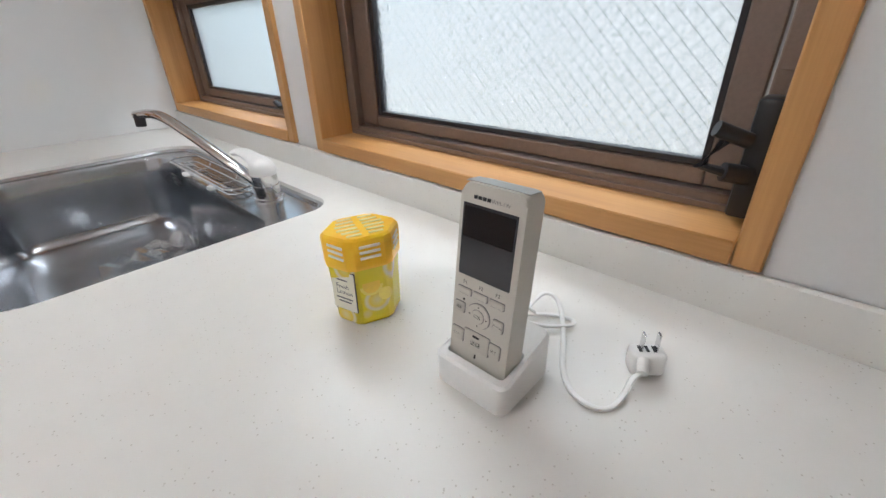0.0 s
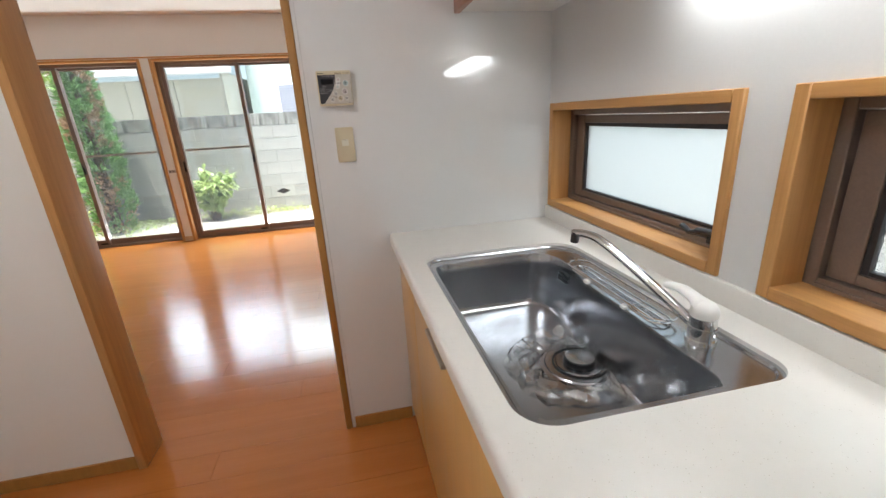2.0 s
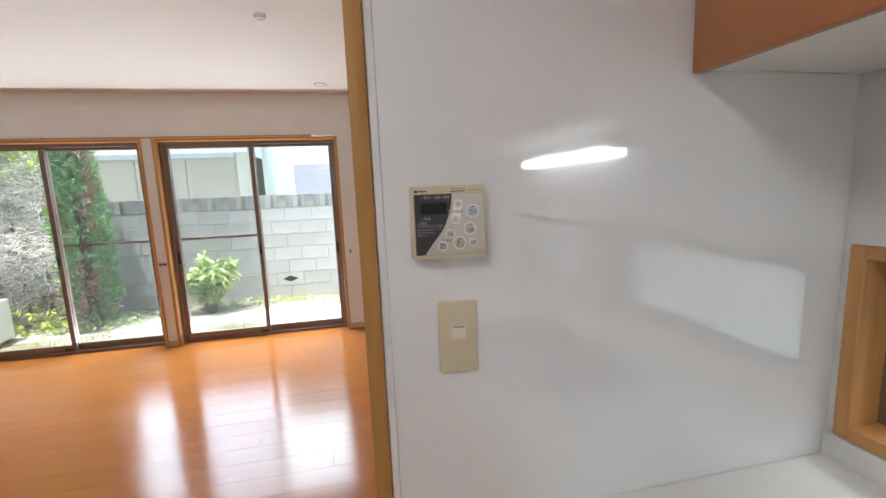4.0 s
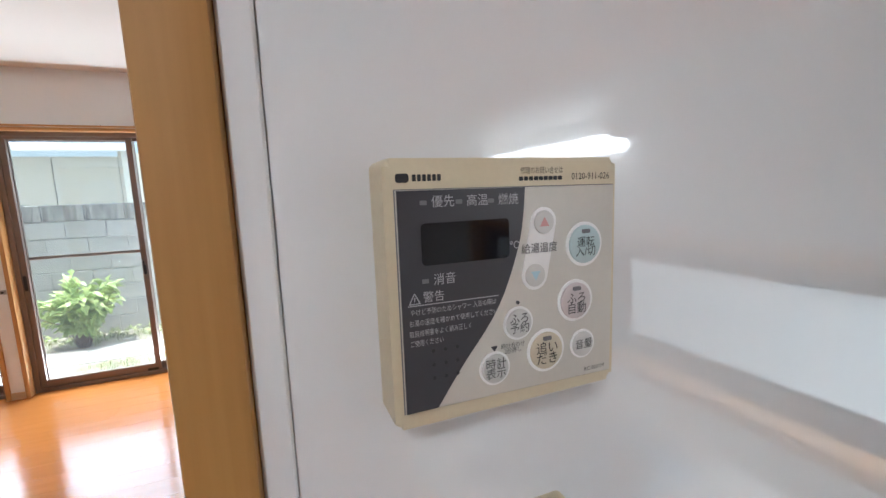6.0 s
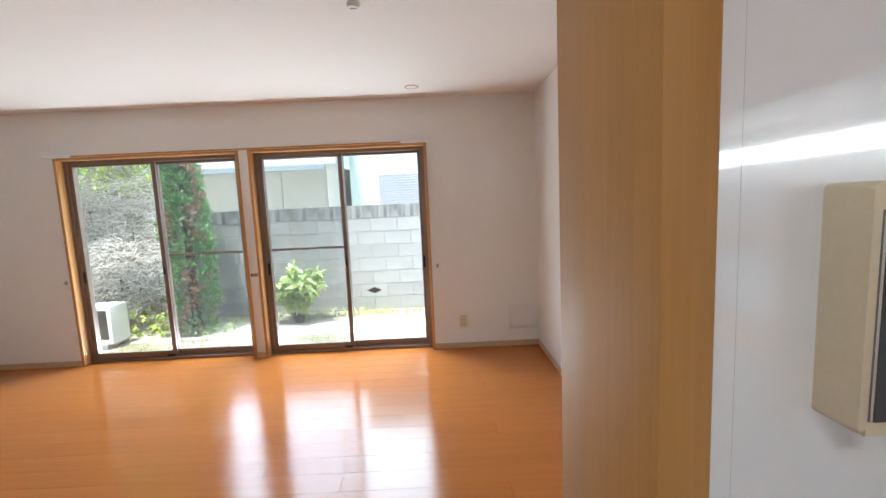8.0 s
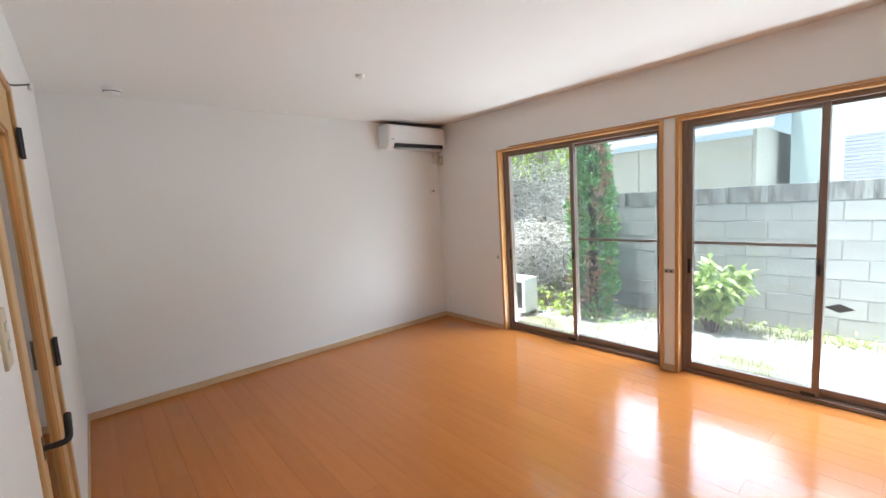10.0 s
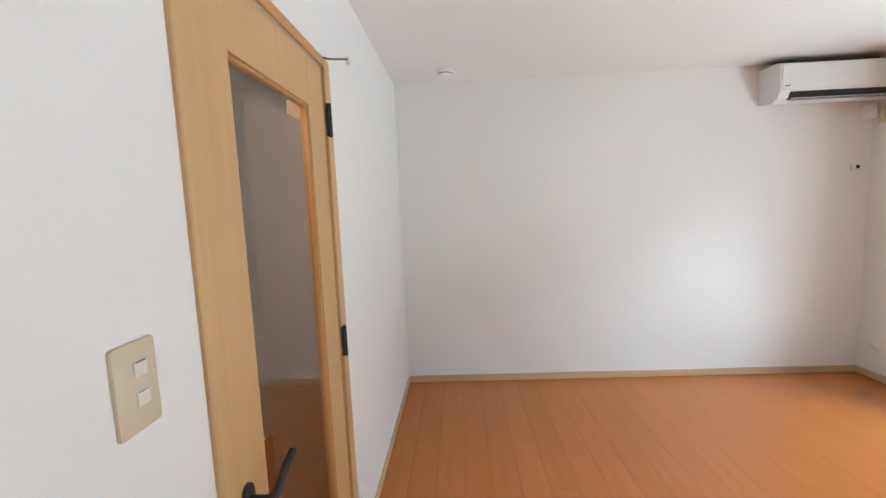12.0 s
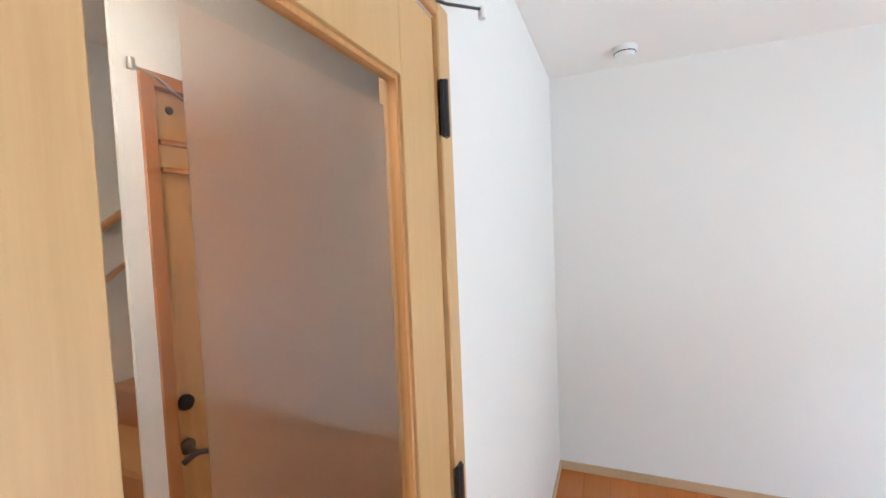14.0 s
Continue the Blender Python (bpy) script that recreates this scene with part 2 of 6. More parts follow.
M_GLASS = clear_glass("window_glass", (0.97, 0.985, 0.98), 0.8)
M_DOORGLASS = clear_glass("door_glass", (0.92, 0.90, 0.88), 1.0)
M_FROST = frosted_glass("frosted_window_glass", (0.62, 0.655, 0.675), 0.50, 60, 0.25, 0.25)
M_WIRED = frosted_glass("pressed_wired_glass", (0.640, 0.668, 0.690), 0.09, 120, 1.0, 0.10)
M_DOORFROST = frosted_glass("frosted_door_glass", (0.96, 0.88, 0.82), 0.36, 200, 0.03, 0.06, smooth_face=True)
M_WIRE = surface("glass_wire", (0.07, 0.075, 0.08), 0.6, metal=0.2, vary=0.1, grain=0.0)
M_FILM = clear_glass("plastic_film", (0.97, 0.98, 0.98), 6.0, 0.10)
M_LAMP = glow("lamp_tube_cover", (0.94, 0.98, 1.0), 4.6)
M_KITCHENFILL = glow("kitchen_fill_cover", (0.96, 0.98, 1.0), 15.0)
M_HALLFILL = glow("hall_fill_cover", (1.0, 0.82, 0.62), 20.0)


def counter_material():
    m, nt, p = nodes_of("speckled_counter")
    v = coords(nt)
    soft = noise_tex(nt, v, 24, 3)
    vo = nt.nodes.new("ShaderNodeTexVoronoi")
    vo.inputs["Scale"].default_value = 190
    nt.links.new(v, vo.inputs["Vector"])
    gate = noise_tex(nt, v, 70, 2)
    base = ramp(nt, soft, [(0.3, (0.715, 0.695, 0.655)), (0.7, (0.735, 0.715, 0.675))])
    dots = ramp(nt, vo.outputs["Distance"], [(0.10, (0.72, 0.69, 0.65)), (0.17, (1, 1, 1))])
    open_ = ramp(nt, gate, [(0.50, (0, 0, 0)), (0.56, (1, 1, 1))])
    mx = nt.nodes.new("ShaderNodeMix")
    mx.data_type, mx.blend_type = "RGBA", "MULTIPLY"
    nt.links.new(open_, mx.inputs[0])
    nt.links.new(base, mx.inputs[6])
    nt.links.new(dots, mx.inputs[7])
    nt.links.new(mx.outputs[2], p.inputs["Base Color"])
    nt.links.new(ramp(nt, soft, [(0.3, (0.29,) * 3), (0.7, (0.31,) * 3)]), p.inputs["Roughness"])
    return m


def jar_material():
    """Printed sleeve: pale band, lemon slices and yellow leaves."""
    m, nt, p = nodes_of("lemon_print")
    v = coords(nt)
    vo = nt.nodes.new("ShaderNodeTexVoronoi")
    vo.inputs["Scale"].default_value = 34
    nt.links.new(v, vo.inputs["Vector"])
    col = ramp(nt, vo.outputs["Distance"], [(0.05, (0.95, 0.84, 0.36)), (0.30, (0.95, 0.72, 0.06)), (0.42, (0.95, 0.90, 0.66)), (0.52, (0.95, 0.78, 0.03))])
    nt.links.new(col, p.inputs["Base Color"])
    p.inputs["Roughness"].default_value = 0.18
    p.inputs["Transmission Weight"].default_value = 0.15
    return m


def yellow_plastic():
    m, nt, p = nodes_of("orange_yellow_plastic")
    v = coords(nt)
    nt.links.new(ramp(nt, noise_tex(nt, v, 40, 3), [(0.3, (1.0, 0.55, 0.010)), (0.7, (1.0, 0.62, 0.020))]), p.inputs["Base Color"])
    p.inputs["Roughness"].default_value = 0.35
    p.inputs["Subsurface Weight"].default_value = 0.3
    p.inputs["Subsurface Radius"].default_value = (0.01, 0.006, 0.002)
    return m


def block_material():
    m, nt, p = nodes_of("concrete_block")
    v = coords(nt)
    oi = nt.nodes.new("ShaderNodeObjectInfo")
    a, b = noise_tex(nt, v, 2.5, 5), noise_tex(nt, v, 90, 4)
    c1 = ramp(nt, a, [(0.30, (0.36, 0.36, 0.36)), (0.65, (0.45, 0.45, 0.44))])
    hs = nt.nodes.new("ShaderNodeHueSaturation")
    mr = nt.nodes.new("ShaderNodeMapRange")
    mr.inputs["To Min"].default_value, mr.inputs["To Max"].default_value = 0.94, 1.06
    nt.links.new(oi.outputs["Random"], mr.inputs[0])
    nt.links.new(mr.outputs[0], hs.inputs["Value"])
    nt.links.new(c1, hs.inputs["Color"])
    nt.links.new(hs.outputs[0], p.inputs["Base Color"])
    p.inputs["Roughness"].default_value = 0.9
    bump(nt, p, b, 0.6, 0.004)
    return m


def stained_block():
    """The coping course, streaked black by water."""
    m, nt, p = nodes_of("stained_block")
    v = coords(nt, (6, 6, 0.8))
    a = noise_tex(nt, v, 1.6, 6, 0.7)
    nt.links.new(ramp(nt, a, [(0.36, (0.07, 0.072, 0.07)), (0.56, (0.34, 0.34, 0.33)), (0.7, (0.44, 0.44, 0.43))]), p.inputs["Base Color"])
    p.inputs["Roughness"].default_value = 0.9
    bump(nt, p, noise_tex(nt, coords(nt), 90, 4), 0.6, 0.004)
    return m


def ground_material():
    m, nt, p = nodes_of("garden_ground")
    v = coords(nt)
    a, b = noise_tex(nt, v, 1.3, 6, 0.65), noise_tex(nt, v, 45, 5)
    nt.links.new(ramp(nt, a, [(0.34, (0.22, 0.21, 0.12)), (0.44, (0.37, 0.34, 0.28)), (0.62, (0.47, 0.44, 0.38))]), p.inputs["Base Color"])
    p.inputs["Roughness"].default_value = 0.95
    bump(nt, p, b, 0.8, 0.02)
    return m


M_COUNTER, M_JAR, M_LID = counter_material(), jar_material(), yellow_plastic()
M_BLOCK, M_STAIN, M_GROUND = block_material(), stained_block(), ground_material()
M_MORTAR = surface("mortar", (0.38, 0.38, 0.37), 0.95, vary=0.15, grain=0.4, depth=0.003)
M_PATH = surface("pale_paving", (0.46, 0.44, 0.41), 0.9, fine=50, coarse=2, vary=0.2, grain=0.5, depth=0.004)
M_SIDING = surface("cream_metal_siding", (0.58, 0.54, 0.46), 0.45, fine=50, coarse=0.8, vary=0.07, grain=0.05)
M_CREAM = surface("cream_render", (0.76, 0.72, 0.65), 0.85, fine=80, coarse=0.7, vary=0.05, grain=0.3, depth=0.003)
M_MINT = surface("mint_render", (0.47, 0.54, 0.51), 0.8, fine=80, coarse=0.7, vary=0.05, grain=0.3, depth=0.003)
M_SHUTTER = surface("lavender_grey_shutter", (0.33, 0.33, 0.39), 0.5, vary=0.05)
M_ROOF = surface("grey_roof_sheet", (0.23, 0.26, 0.31), 0.5, vary=0.12)
M_FASCIA = surface("white_fascia", (0.78, 0.78, 0.77), 0.5, vary=0.04)
M_FIN = surface("grey_fins", (0.30, 0.28, 0.25), 0.5, metal=0.3, vary=0.15)
M_LEAF = leaf_mat("hydrangea_leaf", (0.28, 0.40, 0.10), (0.62, 0.72, 0.33))
M_LEAFTOP = leaf_mat("hedge_leaf", (0.20, 0.32, 0.05), (0.55, 0.64, 0.18))
M_THUJA = leaf_mat("conifer_spray", (0.09, 0.21, 0.065), (0.30, 0.50, 0.18), 0.6, 0.15)
M_THUJADRY = leaf_mat("brown_conifer_spray", (0.30, 0.17, 0.10), (0.52, 0.34, 0.22), 0.7, 0.1)
M_TWIG = leaf_mat("dry_twig", (0.50, 0.455, 0.41), (0.88, 0.85, 0.81), 0.8, 0.0)
M_BARK = surface("bark", (0.12, 0.085, 0.06), 0.9, fine=60, vary=0.3, grain=0.6, depth=0.004)
M_GRASS = leaf_mat("grass_blade", (0.18, 0.26, 0.06), (0.40, 0.47, 0.16), 0.6, 0.2)


def mesh_screen():
    """Insect mesh: open weave with pale strands that catch the daylight."""
    m = bpy.data.materials.new("insect_mesh")
    m.use_nodes = True
    nt = m.node_tree
    nt.nodes.clear()
    out = nt.nodes.new("ShaderNodeOutputMaterial")
    tr, tl = nt.nodes.new("ShaderNodeBsdfTransparent"), nt.nodes.new("ShaderNodeBsdfTranslucent")
    tl.inputs[0].default_value = (0.035, 0.036, 0.038, 1)
    mx = nt.nodes.new("ShaderNodeMixShader")
    mx.inputs[0].default_value = 0.19
    nt.links.new(tr.outputs[0], mx.inputs[1])
    nt.links.new(tl.outputs[0], mx.inputs[2])
    nt.links.new(mx.outputs[0], out.inputs[0])
    return m


M_MESH = mesh_screen()

M_DRYGROWTH = surface("dry_inner_growth", (0.52, 0.48, 0.43), 0.95, fine=40, coarse=6, vary=0.5, grain=0.8, depth=0.02)

# ---- geometry helpers ----


def box(bm, x0, x1, y0, y1, z0, z1, r=0.0, seg=1, m=None):
    """A box, its edges rounded by r."""
    before = set(bm.verts)
    g = bmesh.ops.create_cube(bm, size=1)
    bmesh.ops.transform(bm, verts=g["verts"], matrix=Matrix.Translation(((x0 + x1) / 2, (y0 + y1) / 2, (z0 + z1) / 2)) @ Matrix.Diagonal((abs(x1 - x0), abs(y1 - y0), abs(z1 - z0), 1)))
    if r:
        es = [e for e in bm.edges if e.verts[0] not in before]
        bmesh.ops.bevel(bm, geom=es, offset=r, segments=seg, affect="EDGES", profile=0.5)
    if m is not None:
        bmesh.ops.transform(bm, verts=[v for v in bm.verts if v not in before], matrix=m)
    return bm


def one_box(*a, **k):
    return box(bmesh.new(), *a, **k)


def rod(bm, p0, p1, r0, r1=None, n=10, cap=True):
    """A round bar between two points."""
    p0, p1 = Vector(p0), Vector(p1)
    d = p1 - p0
    mt = Matrix.Translation((p0 + p1) / 2) @ d.to_track_quat("Z", "Y").to_matrix().to_4x4()
    bmesh.ops.create_cone(bm, cap_ends=cap, segments=n, radius1=r0, radius2=r0 if r1 is None else r1, depth=d.length, matrix=mt)
    return bm


def tube(bm, pts, r, n=8, flat=1.0):
    """A bent bar along points; flat below 1 makes it a ribbon."""
    pts = [Vector(p) for p in pts]
    rings = []
    for i, p in enumerate(pts):
        t = (pts[min(i + 1, len(pts) - 1)] - pts[max(i - 1, 0)]).normalized()
        side = t.cross(Vector((0, 0, 1)))
        side = side.normalized() if side.length > 1e-4 else Vector((1, 0, 0))
        up = side.cross(t).normalized()
        rad = r[i] if isinstance(r, (list, tuple)) else r
        rings.append([bm.verts.new(p + side * math.cos(a) * rad + up * math.sin(a) * rad * flat) for a in (2 * math.pi * k / n for k in range(n))])
    for a, b in zip(rings, rings[1:]):
        for k in range(n):
            bm.faces.new((a[k], a[(k + 1) % n], b[(k + 1) % n], b[k]))
    bm.faces.new(rings[0][::-1])
    bm.faces.new(rings[-1])
    return bm


def curve_points(pts, steps=6):
    """A smooth line through points."""
    pts = [Vector(p) for p in pts]
    out = []
    for i in range(len(pts) - 1):
        p0, p1, p2, p3 = pts[max(i - 1, 0)], pts[i], pts[i + 1], pts[min(i + 2, len(pts) - 1)]
        for s in range(steps):
            t = s / steps
            out.append(0.5 * (2 * p1 + (p2 - p0) * t + (2 * p0 - 5 * p1 + 4 * p2 - p3) * t * t + (3 * p1 - p0 - 3 * p2 + p3) * t ** 3))
    out.append(pts[-1])
    return out


def rounded_outline(x0, x1, y0, y1, r, n=6):
    """Counter-clockwise rounded rectangle; r is one radius or four (x0y0, x1y0, x1y1, x0y1)."""
    r = r if isinstance(r, (list, tuple)) else (r,) * 4
    out = []
    for (cx, cy, rr, a0) in ((x0, y0, r[0], 180), (x1, y0, r[1], 270), (x1, y1, r[2], 0), (x0, y1, r[3], 90)):
        ox = cx + rr if cx == x0 else cx - rr
        oy = cy + rr if cy == y0 else cy - rr
        for k in range(n + 1):
            a = radians(a0 + 90 * k / n)
            out.append((ox + rr * math.cos(a), oy + rr * math.sin(a)))
    return out


def prism(bm, outline, z0, z1, m=None, r=0.0):
    """A flat shape given thickness along z."""
    before = set(bm.verts)
    lo = [bm.verts.new((x, y, z0)) for x, y in outline]
    hi = [bm.verts.new((x, y, z1)) for x, y in outline]
    n = len(outline)
    bm.faces.new(lo[::-1])
    top = bm.faces.new(hi)
    for k in range(n):
        bm.faces.new((lo[k], lo[(k + 1) % n], hi[(k + 1) % n], hi[k]))
    if r:
        bmesh.ops.bevel(bm, geom=list(top.edges), offset=r, segments=2, affect="EDGES", profile=0.5)
    if m is not None:
        bmesh.ops.transform(bm, verts=[v for v in bm.verts if v not in before], matrix=m)
    return bm


def disc(cx, cy, r, n=24):
    return [(cx + r * math.cos(2 * math.pi * k / n), cy + r * math.sin(2 * math.pi * k / n)) for k in range(n)]


def mesh_of(name, bm, material, smooth=False):
    bmesh.ops.recalc_face_normals(bm, faces=bm.faces)
    me = bpy.data.meshes.new(name)
    bm.to_mesh(me)
    bm.free()
    me.materials.append(material)
    if smooth:
        me.shade_smooth()
        me.set_sharp_from_angle(angle=radians(38))
    return me


def thing(name, base, label, category, group="", kind=""):
    """An Empty at a thing's base, which holds its parts."""
    ob = new(name)
    ob.empty_display_size = 0.05
    ob.matrix_basis = Matrix.Translation(base)
    return tagged(ob, label, category, group, kind)


def hold(ob, parent):
    ob.parent = parent
    w = parent.matrix_basis.copy()
    if parent.parent:
        w = parent.parent.matrix_basis @ parent.matrix_parent_inverse @ w
    ob.matrix_parent_inverse = w.inverted()
    return ob


def part(name, bm, material, parent, label="", smooth=True):
    """One mesh under a thing or a part."""
    ob = hold(new(name, mesh_of(name, bm, material, smooth)), parent)
    return tagged(ob, label) if label else ob


def solo(name, bm, material, label, category, group="", kind="", smooth=True):
    return tagged(new(name, mesh_of(name, bm, material, smooth)), label, category, group, kind)


def structure(name, bm, material, label="", smooth=False):
    return tagged(new(name, mesh_of(name, bm, material, smooth)), label or name.replace("_", " "), "building", kind="structure")


def text(name, words, size, m, material, parent, label="", squeeze=1.0):
    """Flat lettering in the built-in font, its centre at the pose m."""
    cu = bpy.data.curves.new(name, "FONT")
    cu.body, cu.size, cu.align_x, cu.align_y, cu.resolution_u, cu.space_line = words, size, "CENTER", "CENTER", 2, 0.85
    tmp = new(name + "_curve", cu)
    dg = bpy.context.evaluated_depsgraph_get()
    me = bpy.data.meshes.new_from_object(tmp.evaluated_get(dg))
    bpy.data.objects.remove(tmp)
    me.transform(m @ Matrix.Diagonal((squeeze, 1, 1, 1)))
    me.materials.clear()
    me.materials.append(material)
    ob = hold(new(name, me), parent)
    return tagged(ob, label) if label else ob


# ---- the plan ----
H = 2.488                      # ceiling
XE, XW = 0.46, -5.201           # living room, east and west
YN, YS = 5.48, 1.755           # living room, north (garden) and south
YK = 1.62                      # kitchen side of the partition
XK = 0.53                      # kitchen window wall
OL, OR_, OH = -1.222, -0.415, 2.04   # opening between kitchen and living room
KW, KS = -1.86, -1.05          # kitchen, west and south
D0, D1, DH = -2.545, -3.345, 2.035   # living room door opening
HN = 0.88                      # far wall of the hall

# floor bed and walls
structure("floor", one_box(XW - 0.12, XK + 0.15, KS - 0.12, YN + 0.14, -0.12, -0.0135), M_GROOVE, "orange-brown glossy wooden plank floor of the rooms")
structure("ceiling", one_box(XW - 0.12, XK + 0.15, KS - 0.12, YN + 0.14, H, H + 0.12), M_CEILING, "plain off-white papered ceiling")

bm = bmesh.new()
PX = ((-4.142, -2.431), (-2.290, -0.622))      # rough openings of the two garden doors
PZ1 = 2.042
box(bm, XW - 0.12, PX[0][0], YN, YN + 0.14, -0.12, H)
box(bm, PX[0][1], PX[1][0], YN, YN + 0.14, 0, PZ1)
box(bm, PX[1][1], XE + 0.12, YN, YN + 0.14, -0.12, H)
box(bm, PX[0][0], PX[1][1], YN, YN + 0.14, PZ1, H)
structure("wall_north", bm, M_WALLPAPER, "white papered wall with two garden doors")
structure("wall_west", one_box(XW - 0.12, XW, HN - 0.9, YN, -0.0, H), M_WALLPAPER, "plain white papered wall behind the air conditioner")
structure("wall_east", one_box(XE, XE + 0.12, YS, YN, 0, H), M_WALLPAPER, "plain white papered wall")

bm = bmesh.new()
box(bm, XW, D1, YK + 0.004, YS, 0, H)
box(bm, D0, OL - 0.03, YK + 0.004, YS, 0, H)
box(bm, D1, D0, YK + 0.004, YS, DH, H)
box(bm, OL - 0.03, OR_ + 0.027, YK + 0.004, YS, OH + 0.03, H)
box(bm, OR_ + 0.027, XE, YK + 0.004, YS, 0, H)
box(bm, XE, XK + 0.12, YK + 0.004, YS, 0, H)
structure("wall_south", bm, M_WALLPAPER, "white papered partition wall between living room, hall and kitchen")

# glossy panel that lines the kitchen side of the partition
pan = structure("wall_kitchen_panel", one_box(-0.3735, XK, YK - 0.004, YK + 0.003, 0, H), M_PANEL, "glossy white laminate wall panel beside the sink")
part("edge_strip", one_box(-0.3875, -0.3740, YK - 0.0065, YK + 0.003, 0, H, r=0.0015), M_PANEL, pan, "white edge strip")

# kitchen window wall with two window holes
W1 = (-0.117, 0.632, 0.963, 1.305)
W2 = (0.783, 1.572, 0.963, 1.305)
HOLES = [(a - 0.02, b + 0.02, c - 0.02, d + 0.02) for a, b, c, d in (W1, W2)]
bm = bmesh.new()
for a, b in ((KS, HOLES[0][0]), (HOLES[0][1], HOLES[1][0]), (HOLES[1][1], YK + 0.004)):
    box(bm, XK, XK + 0.13, a, b, 0, H)
for w in HOLES:
    box(bm, XK, XK + 0.13, w[0], w[1], 0, w[2])
    box(bm, XK, XK + 0.13, w[0], w[1], w[3], H)
structure("wall_kitchen_window", bm, M_KWALL, "pale grey kitchen wall with two low windows over the sink")
structure("wall_kitchen_back", one_box(KW - 0.1, XK, KS - 0.1, KS, 0, H), M_WALLPAPER, "plain white kitchen wall")
structure("wall_kitchen_west", one_box(KW - 0.1, KW, KS, YK + 0.004, 0, H), M_WALLPAPER, "plain white kitchen wall")

# hall beyond the glazed door
HX0, HX1 = KW - 0.1, -4.95
bm = bmesh.new()
box(bm, -3.224, -3.285, HN - 0.012, HN, 0, H)
box(bm, -4.07, HX1, HN - 0.1, HN, 0, H)
box(bm, -3.285, -4.07, HN - 0.1, HN, 2.04, H)
structure("wall_hall", bm, M_WALLPAPER, "white papered hall wall with a wooden door")
structure("wall_hall_end", one_box(HX1 - 0.1, HX1, -0.02, YK + 0.004, 0, H), M_WALLPAPER, "white hall wall")
structure("wall_stair", one_box(HX0, -4.95, -0.12, -0.02, 0, H), M_WALLPAPER, "white wall behind the stairs")

# baseboards


def baseboard(x0, x1, y0, y1, mat):
    structure("baseboard", one_box(x0, x1, y0, y1, 0, 0.058, r=0.003), mat, "low wooden baseboard along the wall", smooth=True)


baseboard(XW, XW + 0.009, YS, YN, M_BASE_Y)
baseboard(XW, PX[0][0] - 0.026, YN - 0.009, YN, M_BASE)
baseboard(PX[1][1] + 0.026, XE, YN - 0.009, YN, M_BASE)
baseboard(PX[0][1] + 0.026, PX[1][0] - 0.026, YN - 0.009, YN, M_BASE)
baseboard(XE - 0.009, XE, YS, YN, M_BASE_Y)
baseboard(XW, D1 - 0.055, YS, YS + 0.009, M_BASE)
baseboard(D0 + 0.042, OL - 0.03, YS, YS + 0.009, M_BASE)
baseboard(OR_ + 0.027, XE, YS, YS + 0.009, M_BASE)
baseboard(-0.372, -0.115, YK - 0.013, YK - 0.004, M_TRIM_SHADED)
baseboard(KW, OL - 0.03, YK - 0.006, YK + 0.003, M_TRIM_SHADED)

# lining of the opening
lining = thing("trim_opening", ((OL + OR_) / 2, YK, 0), "wooden lining of the doorless opening", "door frame", kind="structure")
# Right jamb and head carry painted shade; the left jamb keeps plain trim.
part("jamb", one_box(OR_, OR_ + 0.027, YK - 0.012, YS + 0.008, 0, OH, r=0.003, seg=2), M_TRIM_SHADED, lining)
part("jamb", one_box(OL - 0.03, OL, YK - 0.012, YS + 0.008, 0, OH, r=0.003, seg=2), M_TRIM, lining)
part("head", one_box(OL - 0.03, OR_ + 0.027, YK - 0.012, YS + 0.008, OH, OH + 0.03, r=0.003, seg=2), M_TRIM_SHADED, lining)

# ---- garden doors ----


